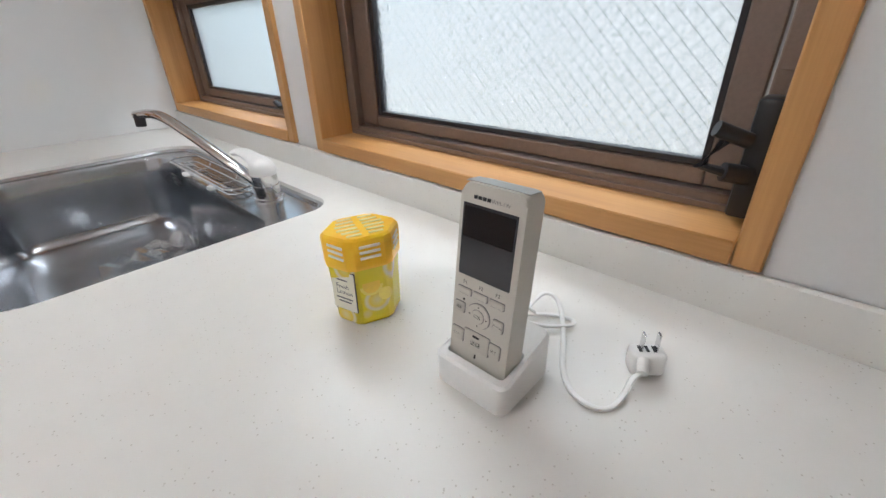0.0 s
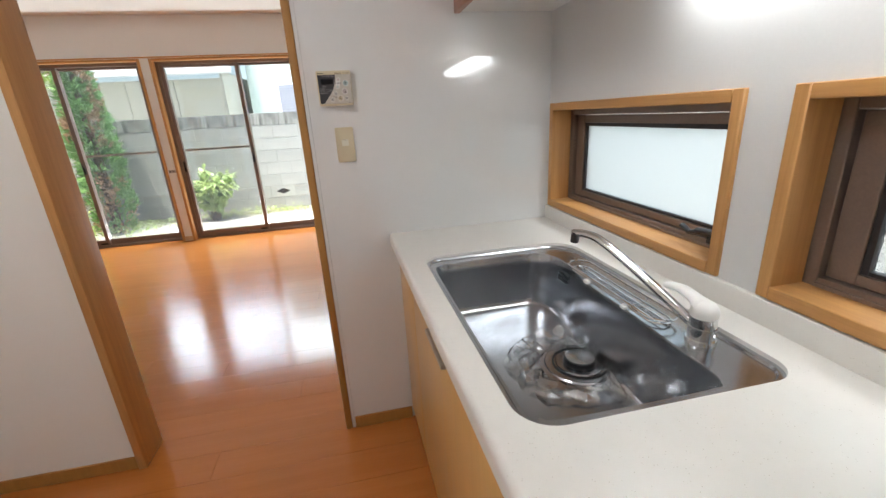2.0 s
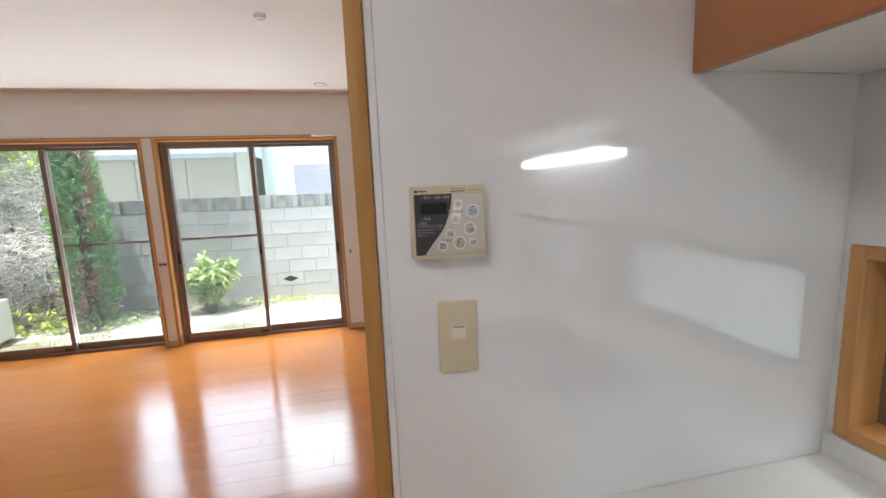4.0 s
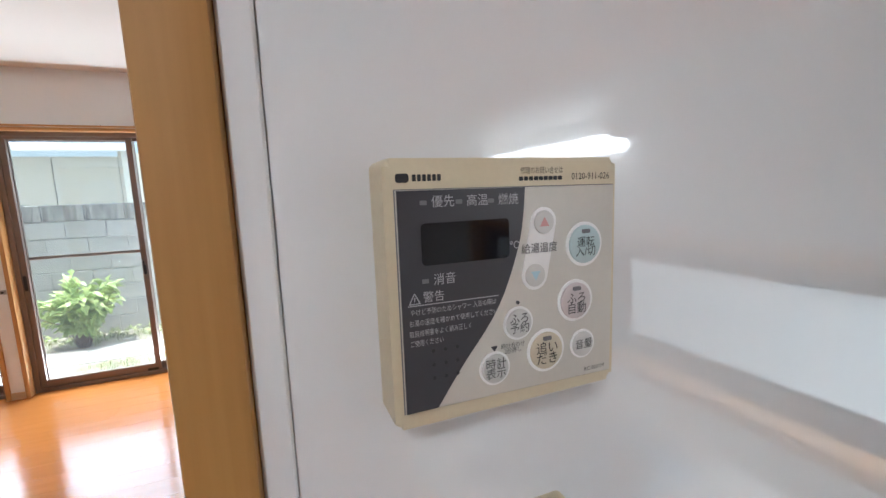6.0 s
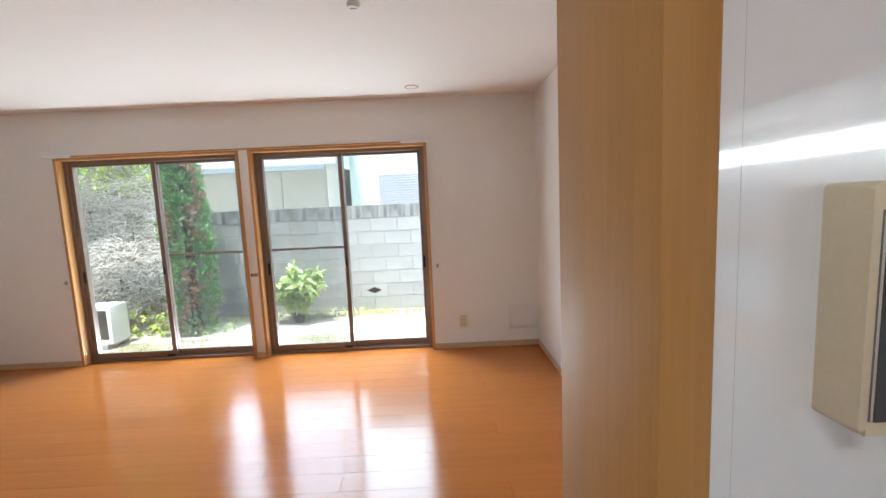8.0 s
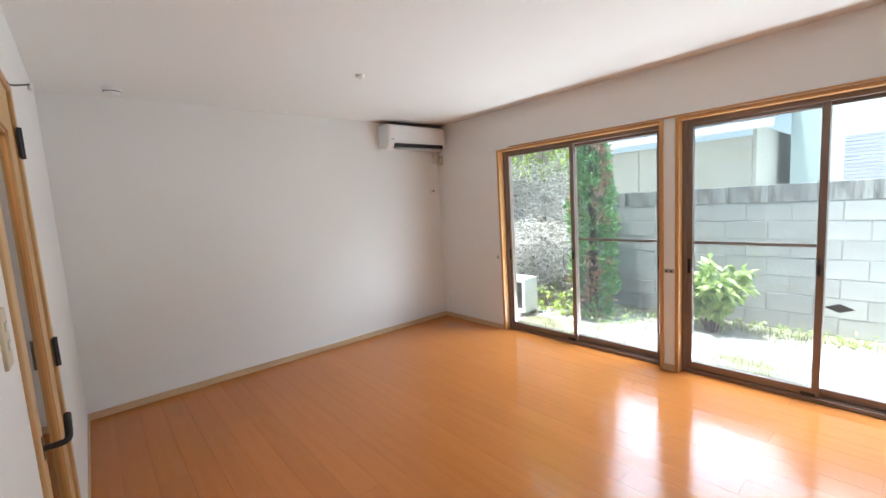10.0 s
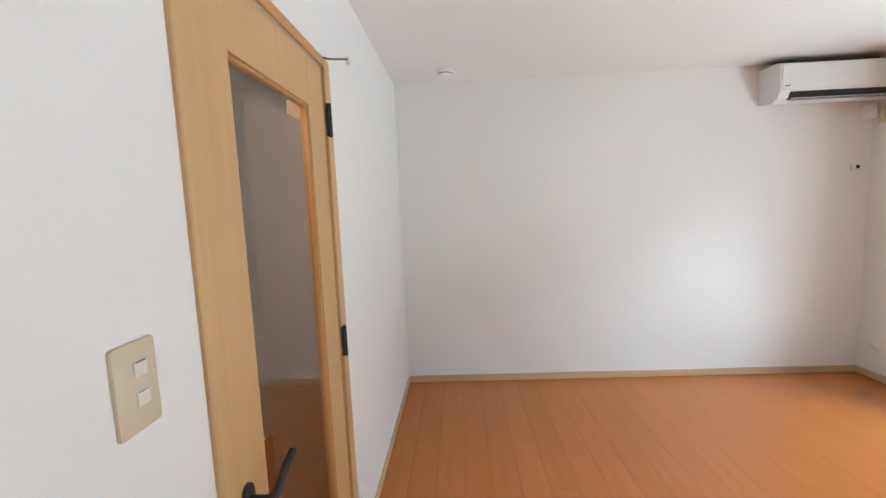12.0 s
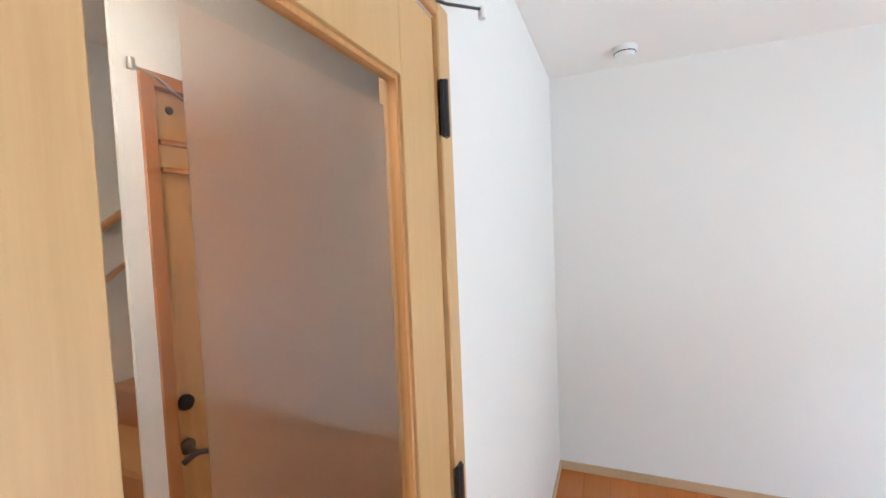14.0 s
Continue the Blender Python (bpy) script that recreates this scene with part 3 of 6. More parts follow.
def garden_door(x0, x1, screen_right, name):
    """A two-leaf sliding glass door in a bronze frame with a wooden casing and an insect screen."""
    y = YN
    win = thing(name, ((x0 + x1) / 2, y, 0), "bronze aluminium sliding glass garden door with wooden casing", "window", kind="structure")
    c = 0.026
    part("casing", one_box(x0 - c, x0 + 0.003, y - 0.012, y + 0.064, 0, PZ1 + 0.022, r=0.003), M_TRIM, win)
    part("casing", one_box(x1 - 0.003, x1 + c, y - 0.012, y + 0.064, 0, PZ1 + 0.022, r=0.003), M_TRIM, win)
    part("casing", one_box(x0 + 0.003, x1 - 0.003, y - 0.012, y + 0.064, PZ1 - 0.003, PZ1 + 0.022, r=0.003), M_TRIM_X, win)
    ix0, ix1, iz1 = x0, x1, PZ1
    fr = one_box(ix0, ix0 + 0.035, y + 0.066, y + 0.180, 0.0, iz1, r=0.002)
    box(fr, ix1 - 0.035, ix1, y + 0.066, y + 0.180, 0.0, iz1, r=0.002)
    box(fr, ix0 + 0.035, ix1 - 0.035, y + 0.066, y + 0.180, iz1 - 0.035, iz1, r=0.002)
    box(fr, ix0 + 0.035, ix1 - 0.035, y + 0.066, y + 0.180, -0.012, 0.028, r=0.002)
    for k in range(3):
        box(fr, ix0 + 0.035, ix1 - 0.035, y + 0.080 + 0.032 * k, y + 0.084 + 0.032 * k, 0.028, 0.038)
    part("frame", fr, M_BRONZE, win)
    mid = (ix0 + ix1) / 2
    a0, a1 = ix0 + 0.03, ix1 - 0.03
    for (s0, s1, yy, nm) in ((a0, mid + 0.022, y + 0.080, "near_leaf"), (mid - 0.022, a1, y + 0.114, "far_leaf")):
        leaf = one_box(s0, s0 + 0.042, yy, yy + 0.026, 0.03, iz1 - 0.02, r=0.002)
        box(leaf, s1 - 0.042, s1, yy, yy + 0.026, 0.03, iz1 - 0.02, r=0.002)
        box(leaf, s0 + 0.042, s1 - 0.042, yy, yy + 0.026, 0.03, 0.09, r=0.002)
        box(leaf, s0 + 0.042, s1 - 0.042, yy, yy + 0.026, iz1 - 0.06, iz1 - 0.02, r=0.002)
        lf = part("leaf", leaf, M_BRONZE, win)
        g = part("pane", one_box(s0 + 0.038, s1 - 0.038, yy + 0.010, yy + 0.015, 0.085, iz1 - 0.055), M_GLASS, lf, smooth=False)
        g.visible_shadow = False
        if nm == "near_leaf":
            part("pull", one_box(s0 + 0.008, s0 + 0.030, yy - 0.004, yy, 0.83, 0.95, r=0.003), M_BLACK, lf, "black finger pull")
            lock = one_box(s1 - 0.034, s1 - 0.012, yy - 0.016, yy, 0.88, 0.96, r=0.004)
            rod(lock, (s1 - 0.023, yy - 0.012, 0.95), (s1 - 0.023, yy - 0.028, 1.0), 0.006, n=8)
            part("crescent_lock", lock, M_BLACK, lf, "dark crescent lock")
            part("latch_stop", one_box(s1 - 0.10, s1 - 0.02, yy - 0.006, yy, 0.034, 0.056, r=0.002), M_BLACK, lf)
        else:
            part("pull", one_box(s1 - 0.030, s1 - 0.008, yy - 0.004, yy, 0.83, 0.95, r=0.003), M_BLACK, lf, "black finger pull")
    # insect screen on the outermost track
    s0, s1 = (mid - 0.02, a1) if screen_right else (a0, mid + 0.02)
    yy = y + 0.156
    sc = one_box(s0, s0 + 0.028, yy, yy + 0.014, 0.03, iz1 - 0.02, r=0.0015)
    box(sc, s1 - 0.028, s1, yy, yy + 0.014, 0.03, iz1 - 0.02, r=0.0015)
    box(sc, s0 + 0.028, s1 - 0.028, yy, yy + 0.014, 0.03, 0.07, r=0.0015)
    box(sc, s0 + 0.028, s1 - 0.028, yy, yy + 0.014, iz1 - 0.06, iz1 - 0.02, r=0.0015)
    box(sc, s0 + 0.028, s1 - 0.028, yy, yy + 0.014, 1.060, 1.086, r=0.0015)
    sf = part("screen_frame", sc, M_BRONZE, win, "insect screen frame with a middle rail")
    ms = part("screen_mesh", one_box(s0 + 0.026, s1 - 0.026, yy + 0.006, yy + 0.007, 0.065, iz1 - 0.055), M_MESH, sf, "fine grey insect mesh", smooth=False)
    ms.visible_shadow = False
    return win


garden_door(PX[0][0], PX[0][1], True, "window_3")
garden_door(PX[1][0], PX[1][1], False, "window_4")

# curtain rail over both doors
rail = thing("curtain_rail", (-2.4, YN, 2.06), "slim curtain rail above the garden doors", "curtain rail")
part("track", one_box(-3.98, -0.84, YN - 0.030, YN - 0.013, 2.066, 2.080, r=0.002), M_TRIM_X, rail)
for xa, xb in ((-4.27, -3.98), (-0.84, -0.575)):
    part("track_end", one_box(xa, xb, YN - 0.034, YN - 0.016, 2.062, 2.084, r=0.003), M_WHITE, rail, "white end of the rail")
for xb in (-4.23, -3.2, -2.36, -1.6, -0.61):
    part("bracket", one_box(xb - 0.008, xb + 0.008, YN - 0.032, YN - 0.0005, 2.080, 2.090, r=0.001), M_WHITE, rail)


def tieback(x, y, z):
    """A small metal holder for a curtain tie."""
    t = thing("tieback_hook", (x, y, z), "small metal curtain tieback holder on the wall", "hook", "tieback holders beside the doors")
    part("plate", one_box(x - 0.013, x + 0.013, y - 0.004, y, z - 0.02, z + 0.02, r=0.002), M_SILVER, t)
    part("knob", rod(bmesh.new(), (x, y - 0.002, z), (x, y - 0.022, z), 0.006, 0.009, 12), M_SILVER, t)


tieback(-4.212, YN, 0.854)
tieback(-0.539, YN, 0.857)
# latch plate in the middle of the post between the doors
lp = thing("latch_plate", (-2.360, YN, 0.85), "small metal tieback plate on the post between the doors", "hook")
part("plate", one_box(-2.398, -2.322, YN - 0.004, YN, 0.833, 0.867, r=0.003), M_SILVER, lp)
for dx in (-0.018, 0.018):
    part("knob", rod(bmesh.new(), (-2.360 + dx, YN - 0.002, 0.850), (-2.360 + dx, YN - 0.018, 0.850), 0.006, 0.008, 10), M_DARKALU, lp)

# ---- kitchen windows ----


def low_window(w, name, wired, crank_y, crank_len):
    y0, y1, z0, z1 = w
    win = thing(name, (XK, (y0 + y1) / 2, z0), "low awning window with a bronze sash and light wooden casing", "window", kind="structure")
    t = 0.027
    x0, x1 = XK - 0.010, XK + 0.069
    part("casing", one_box(x0, x1, y0 - t, y0, z0 - t, z1 + t, r=0.002), M_TRIM, win)
    part("casing", one_box(x0, x1, y1, y1 + t, z0 - t, z1 + t, r=0.002), M_TRIM, win)
    part("casing", one_box(x0, x1, y0, y1, z1, z1 + t, r=0.002), M_TRIM_Y, win)
    part("sill", one_box(x0 - 0.002, x1, y0, y1, z0 - t, z0, r=0.002), M_TRIM_Y, win)
    fx = XK + 0.066
    fr = one_box(fx + 0.004, fx + 0.06, y0 - 0.0195, y0 + 0.022, z0 - 0.0195, z1 + 0.0195, r=0.002)
    box(fr, fx + 0.004, fx + 0.06, y1 - 0.022, y1 + 0.0195, z0 - 0.0195, z1 + 0.0195, r=0.002)
    box(fr, fx + 0.004, fx + 0.06, y0 + 0.022, y1 - 0.022, z1 - 0.02, z1 + 0.0195, r=0.002)
    box(fr, fx + 0.004, fx + 0.06, y0 + 0.022, y1 - 0.022, z0 - 0.0195, z0 + 0.018, r=0.002)
    box(fr, fx - 0.003, fx + 0.012, y0 + 0.022, y1 - 0.022, z0 + 0.001, z0 + 0.008)
    part("frame", fr, M_BRONZE, win)
    sx = fx + 0.016
    a0, a1, b0, b1 = y0 + 0.026, y1 - 0.026, z0 + 0.02, z1 - 0.022
    sash = one_box(sx, sx + 0.035, a0, a0 + 0.034, b0, b1, r=0.002)
    box(sash, sx, sx + 0.035, a1 - 0.05, a1, b0, b1, r=0.002)
    box(sash, sx, sx + 0.035, a0 + 0.034, a1 - 0.05, b1 - 0.026, b1, r=0.002)
    box(sash, sx, sx + 0.035, a0 + 0.034, a1 - 0.05, b0, b0 + 0.022, r=0.002)
    s = part("sash", sash, M_BRONZE, win)
    g0, g1, h0, h1 = a0 + 0.034, a1 - 0.05, b0 + 0.022, b1 - 0.026
    gs = bmesh.new()
    for (p, q, u, v) in ((g0, g0 + 0.008, h0, h1), (g1 - 0.012, g1, h0, h1), (g0 + 0.008, g1 - 0.012, h1 - 0.012, h1), (g0 + 0.008, g1 - 0.012, h0, h0 + 0.008)):
        box(gs, sx + 0.004, sx + 0.022, p, q, u, v, r=0.001)
    part("gasket", gs, M_DARKALU, s, "black rubber gasket")
    g = part("pane", one_box(sx + 0.012, sx + 0.018, g0, g1, h0, h1), M_WIRED if wired else M_FROST, s, "obscured wired glass" if wired else "frosted glass", smooth=False)
    g.visible_shadow = False
    if wired:
        wr = bmesh.new()
        gx = sx + 0.0108
        step = 0.0215
        n = int((g1 - g0 + h1 - h0) / step) + 2
        for k in range(n):
            for sign in (1, -1):
                off = k * step
                ya, za = g0 + off, h0
                yb, zb = g0 + off - (h1 - h0), h1
                if sign < 0:
                    ya, yb = g0 + g1 - ya, g0 + g1 - yb
                pa, pb = Vector((gx, ya, za)), Vector((gx, yb, zb))
                lo, hi = 0.0, 1.0
                dy = pb.y - pa.y
                for lim, sgn in ((g0, 1), (g1, -1)):
                    fa, fb = sgn * (pa.y - lim), sgn * (pb.y - lim)
                    if fa < 0 and fb < 0:
                        hi = -1
                    elif fa < 0:
                        lo = max(lo, fa / (fa - fb))
                    elif fb < 0:
                        hi = min(hi, fa / (fa - fb))
                if hi - lo > 0.02:
                    rod(wr, pa.lerp(pb, lo), pa.lerp(pb, hi), 0.00028, n=3, cap=False)
        part("wire_mesh", wr, M_WIRE, g, "fine crossed wire in the glass")
    return win, s, fx


win1, sash1, fx = low_window(W1, "window_1", True, 0, 0)
# crank operator of the larger window
op = part("operator", one_box(fx - 0.030, fx + 0.006, W1[0] + 0.001, W1[0] + 0.024, W1[2] + 0.006, W1[2] + 0.128, r=0.005, seg=2), M_BLACK, win1, "black window operator box with a folding crank")
ck = bmesh.new()
rod(ck, (fx - 0.026, W1[0] + 0.012, W1[2] + 0.052), (fx - 0.040, W1[0] + 0.034, W1[2] + 0.056), 0.010, n=12)
tube(ck, [(fx - 0.034, W1[0] + 0.020, W1[2] + 0.052), (fx - 0.042, W1[0] + 0.056, W1[2] + 0.060), (fx - 0.040, W1[0] + 0.038, W1[2] + 0.090)], 0.0075, 8, 0.8)
rod(ck, (fx - 0.034, W1[0] + 0.020, W1[2] + 0.088), (fx - 0.050, W1[0] + 0.048, W1[2] + 0.100), 0.0080, n=12)
part("crank", ck, M_BLACK, op)
part("cover_plate", one_box(fx - 0.006, fx - 0.001, W1[0] + 0.003, W1[0] + 0.020, W1[2] + 0.15, W1[2] + 0.24, r=0.001), M_BRONZE, win1)
win2, sash2, fx = low_window(W2, "window_2", False, 0, 0)
hb = bmesh.new()
tube(hb, [(fx - 0.012, W2[0] + 0.03, W2[2] + 0.046), (fx - 0.016, W2[0] + 0.100, W2[2] + 0.040)], 0.0125, 10, 0.7)
tube(hb, [(fx - 0.016, W2[0] + 0.096, W2[2] + 0.040), (fx - 0.018, W2[0] + 0.122, W2[2] + 0.032), (fx - 0.018, W2[0] + 0.150, W2[2] + 0.044)], 0.0085, 8, 0.7)
part("handle", hb, M_BLACK, win2, "black folding crank handle")
part("operator", one_box(fx - 0.02, fx + 0.004, W2[0] + 0.004, W2[0] + 0.07, W2[2] + 0.014, W2[2] + 0.042, r=0.005), M_BLACK, win2)

# ---- kitchen ----
CT = 0.880                     # counter top
CF = -0.140                    # counter front


def skew(bm, beyond=0.2):
    """Set the front of the units out of square, as the worktop's edge runs."""
    for v in bm.verts:
        if v.co.x < beyond:
            v.co.x += 0.035 * (1.60 - v.co.y)
    return bm


def taper(pts):
    """The sink's front edge follows the worktop's front."""
    return [(x - 0.020 * (y - 0.48) if x < 0.12 else x, y + (0.012 if y > 1.1 else 0.0)) for x, y in pts]


def sink_outline(grow=0.0):
    return taper(rounded_outline(-0.045 - grow, 0.437 + grow, 0.482 - grow, 1.270 + grow, (0.065 + grow, 0.050 + grow, 0.095 + grow, 0.060 + grow), 7))


def bowl_outline():
    """The bowl, wide at one end and narrowed beside the tap."""
    pts = [(-0.024, 0.560), (-0.006, 0.522), (0.035, 0.508), (0.280, 0.506), (0.314, 0.516), (0.326, 0.550), (0.326, 0.640), (0.330, 0.800), (0.328, 0.960), (0.338, 1.030), (0.352, 1.100), (0.345, 1.170), (0.315, 1.212), (0.250, 1.226), (0.040, 1.222), (-0.008, 1.204), (-0.024, 1.150)]
    out = []
    n = len(pts)
    for i in range(n):
        p0, p1, p2, p3 = (Vector(pts[(i + k - 1) % n]) for k in range(4))
        for s in range(3):
            t = s / 3
            out.append(tuple(0.5 * (2 * p1 + (p2 - p0) * t + (2 * p0 - 5 * p1 + 4 * p2 - p3) * t * t + (3 * p1 - p0 - 3 * p2 + p3) * t ** 3)))
    return taper(out)


def ring_faces(bm, a, b):
    """Bridge two loops of any length that run the same way."""
    ea = [bm.edges.get((a[i], a[(i + 1) % len(a)])) or bm.edges.new((a[i], a[(i + 1) % len(a)])) for i in range(len(a))]
    eb = [bm.edges.get((b[i], b[(i + 1) % len(b)])) or bm.edges.new((b[i], b[(i + 1) % len(b)])) for i in range(len(b))]
    bmesh.ops.bridge_loops(bm, edges=ea + eb)


def fill_between(bm, outer, inner):
    es = []
    for loop in (outer, inner):
        for i in range(len(loop)):
            e = bm.edges.get((loop[i], loop[(i + 1) % len(loop)]))
            es.append(e or bm.edges.new((loop[i], loop[(i + 1) % len(loop)])))
    bmesh.ops.triangle_fill(bm, use_beauty=True, edges=es)


def worktop():
    bm = bmesh.new()
    x0, x1, y0, y1 = CF + 0.012, XK - 0.012, KS + 0.002, YK - 0.006
    outer = [bm.verts.new((x, y, CT)) for x, y in ((x0, y0), (x1, y0), (x1, y1), (x0, y1))]
    hole = [bm.verts.new((x, y, CT)) for x, y in sink_outline()]
    fill_between(bm, outer, hole)
    low = [bm.verts.new((v.co.x, v.co.y, CT - 0.012)) for v in hole]
    for i in range(len(hole)):
        j = (i + 1) % len(hole)
        bm.faces.new((hole[i], hole[j], low[j], low[i]))
    # rounded front edge and underside
    prof = [(x0, CT)] + [(x0 - 0.012 * math.sin(radians(a)), CT - 0.012 + 0.012 * math.cos(radians(a))) for a in (30, 60, 90)] + [(CF, CT - 0.040), (CF + 0.006, CT - 0.045), (x0 + 0.02, CT - 0.045)]
    for (xa, za), (xb, zb) in zip(prof, prof[1:]):
        bm.faces.new([bm.verts.new(p) for p in ((xa, y0, za), (xa, y1, za), (xb, y1, zb), (xb, y0, zb))])
    bm.faces.new([bm.verts.new((x, y1, z)) for x, z in prof] + [bm.verts.new((x1, y1, CT - 0.045)), bm.verts.new((x1, y1, CT))])
    bmesh.ops.remove_doubles(bm, verts=bm.verts, dist=0.0002)
    return skew(bm, CF + 0.035)


top = solo("worktop", worktop(), M_COUNTER, "cream speckled solid-surface worktop with rounded front edge", "worktop")
ups = bmesh.new()
box(ups, XK - 0.014, XK - 0.0005, KS + 0.002, YK - 0.006, CT - 0.002, 0.9335, r=0.004, seg=2)
hold(tagged(new("upstand", mesh_of("upstand", ups, M_COUNTER, True)), "low cream upstand behind the worktop"), top)


def sink():
    s = thing("kitchen_sink", (0.2, 0.88, CT - 0.2), "brushed stainless steel sink set flush into the worktop", "sink")
    zr = CT - 0.008
    bm = bmesh.new()
    o2 = [bm.verts.new((x, y, zr - 0.004)) for x, y in sink_outline(0.006)]
    o1 = [bm.verts.new((x, y, zr)) for x, y in sink_outline(-0.002)]
    for i in range(len(o1)):
        j = (i + 1) % len(o1)
        bm.faces.new((o2[i], o2[j], o1[j], o1[i]))
    o0 = [bm.verts.new((x, y, zr)) for x, y in sink_outline(-0.010)]
    og = [bm.verts.new((x, y, zr - 0.005)) for x, y in sink_outline(-0.014)]
    for a, b in ((o1, o0), (o0, og)):
        for i in range(len(a)):
            j = (i + 1) % len(a)
            bm.faces.new((a[i], a[j], b[j], b[i]))
    lip = bowl_outline()
    cx, cy = 0.15, 0.86

    def loop(k, z):
        return [bm.verts.new((cx + (x - cx) * k, cy + (y - cy) * (1 - (1 - k) * 0.55), z)) for x, y in lip]
    l0 = loop(1.0, zr - 0.005)
    fill_between(bm, og, l0)
    prev = l0
    for k, z in ((0.985, zr - 0.012), (0.965, zr - 0.04), (0.94, zr - 0.11), (0.925, zr - 0.155), (0.90, zr - 0.172), (0.86, zr - 0.178), (0.6, zr - 0.181)):
        cur = loop(k, z)
        for i in range(len(prev)):
            j = (i + 1) % len(prev)
            bm.faces.new((prev[i], prev[j], cur[j], cur[i]))
        prev = cur
    bm.faces.new(prev)
    part("bowl", bm, M_STEEL, s)
    zb = zr - 0.181
    dr = bmesh.new()
    dx, dy = 0.262, 0.862
    # drain flange, basket rim and lid
    for r0, r1, z0, z1 in ((0.088, 0.085, 0.0, 0.003), (0.060, 0.058, 0.003, 0.006)):
        bmesh.ops.create_cone(dr, cap_ends=True, segments=36, radius1=r0, radius2=r1, depth=z1 - z0, matrix=Matrix.Translation((dx, dy, zb + (z0 + z1) / 2)))
    d = part("drain", dr, M_STEEL, s, "round steel drain flange")
    rg = bmesh.new()
    tube(rg, [(dx + 0.066 * math.cos(a), dy + 0.066 * math.sin(a), zb + 0.004) for a in (2 * math.pi * k / 30 for k in range(31))], 0.003, 6)
    part("drain_ring", rg, M_BLACK, d, "black rubber ring")
    lid = bmesh.new()
    prism(lid, disc(dx, dy, 0.040, 28), zb + 0.006, zb + 0.020, r=0.004)
    part("drain_lid", lid, M_BLACK, d, "black drain lid")
    lt = bmesh.new()
    prism(lt, disc(dx, dy, 0.036, 28), zb + 0.0195, zb + 0.0225, r=0.001)
    part("lid_cap", lt, M_STEEL, d)
    # overflow slots in the far end wall
    ov = bmesh.new()
    for k in range(3):
        box(ov, 0.337, 0.341, 1.085, 1.135, zr - 0.040 - 0.011 * k, zr - 0.035 - 0.011 * k, r=0.001)
    part("overflow_slots", ov, M_DARKALU, s, "three overflow slots")
    return s


sink()


def wire_rack():
    """A narrow wire rack that lies along the back of the sink."""
    t = thing("sink_wire_rack", (0.36, 0.85, CT - 0.01), "narrow stainless wire rack along the back of the sink", "dish rack")
    z = CT + 0.006
    x0, x1, y0, y1 = 0.326, 0.392, 0.690, 1.075
    loop = rounded_outline(x0, x1, y0, y1, 0.03, 5)
    part("rim_wire", tube(bmesh.new(), [(x, y, z) for x, y in loop + loop[:1]], 0.0024, 7), M_CHROME, t)
    loop2 = rounded_outline(x0 + 0.008, x1 - 0.008, y0 + 0.01, y1 - 0.012, 0.024, 5)
    part("base_wire", tube(bmesh.new(), [(x, y, z - 0.013) for x, y in loop2 + loop2[:1]], 0.002, 7), M_CHROME, t)
    for k in (0.36, 0.64):
        xm = x0 + (x1 - x0) * k
        part("middle_wire", tube(bmesh.new(), [(xm, y0 + 0.012, z - 0.013), (xm, y1 - 0.014, z - 0.013)], 0.0018, 6), M_CHROME, t)
    for y in (0.80, 0.96):
        part("cross_wire", tube(bmesh.new(), [(x0, y, z), (x0 + 0.008, y, z - 0.013), (x1 - 0.008, y, z - 0.013), (x1, y, z)], 0.0017, 6), M_CHROME, t)
    for y in (0.80, 0.96):
        part("foot", one_box(x0 - 0.003, x0 + 0.010, y - 0.008, y + 0.008, z - 0.0205, z - 0.011, r=0.002), M_WHITE, t, "white plastic foot")


wire_rack()


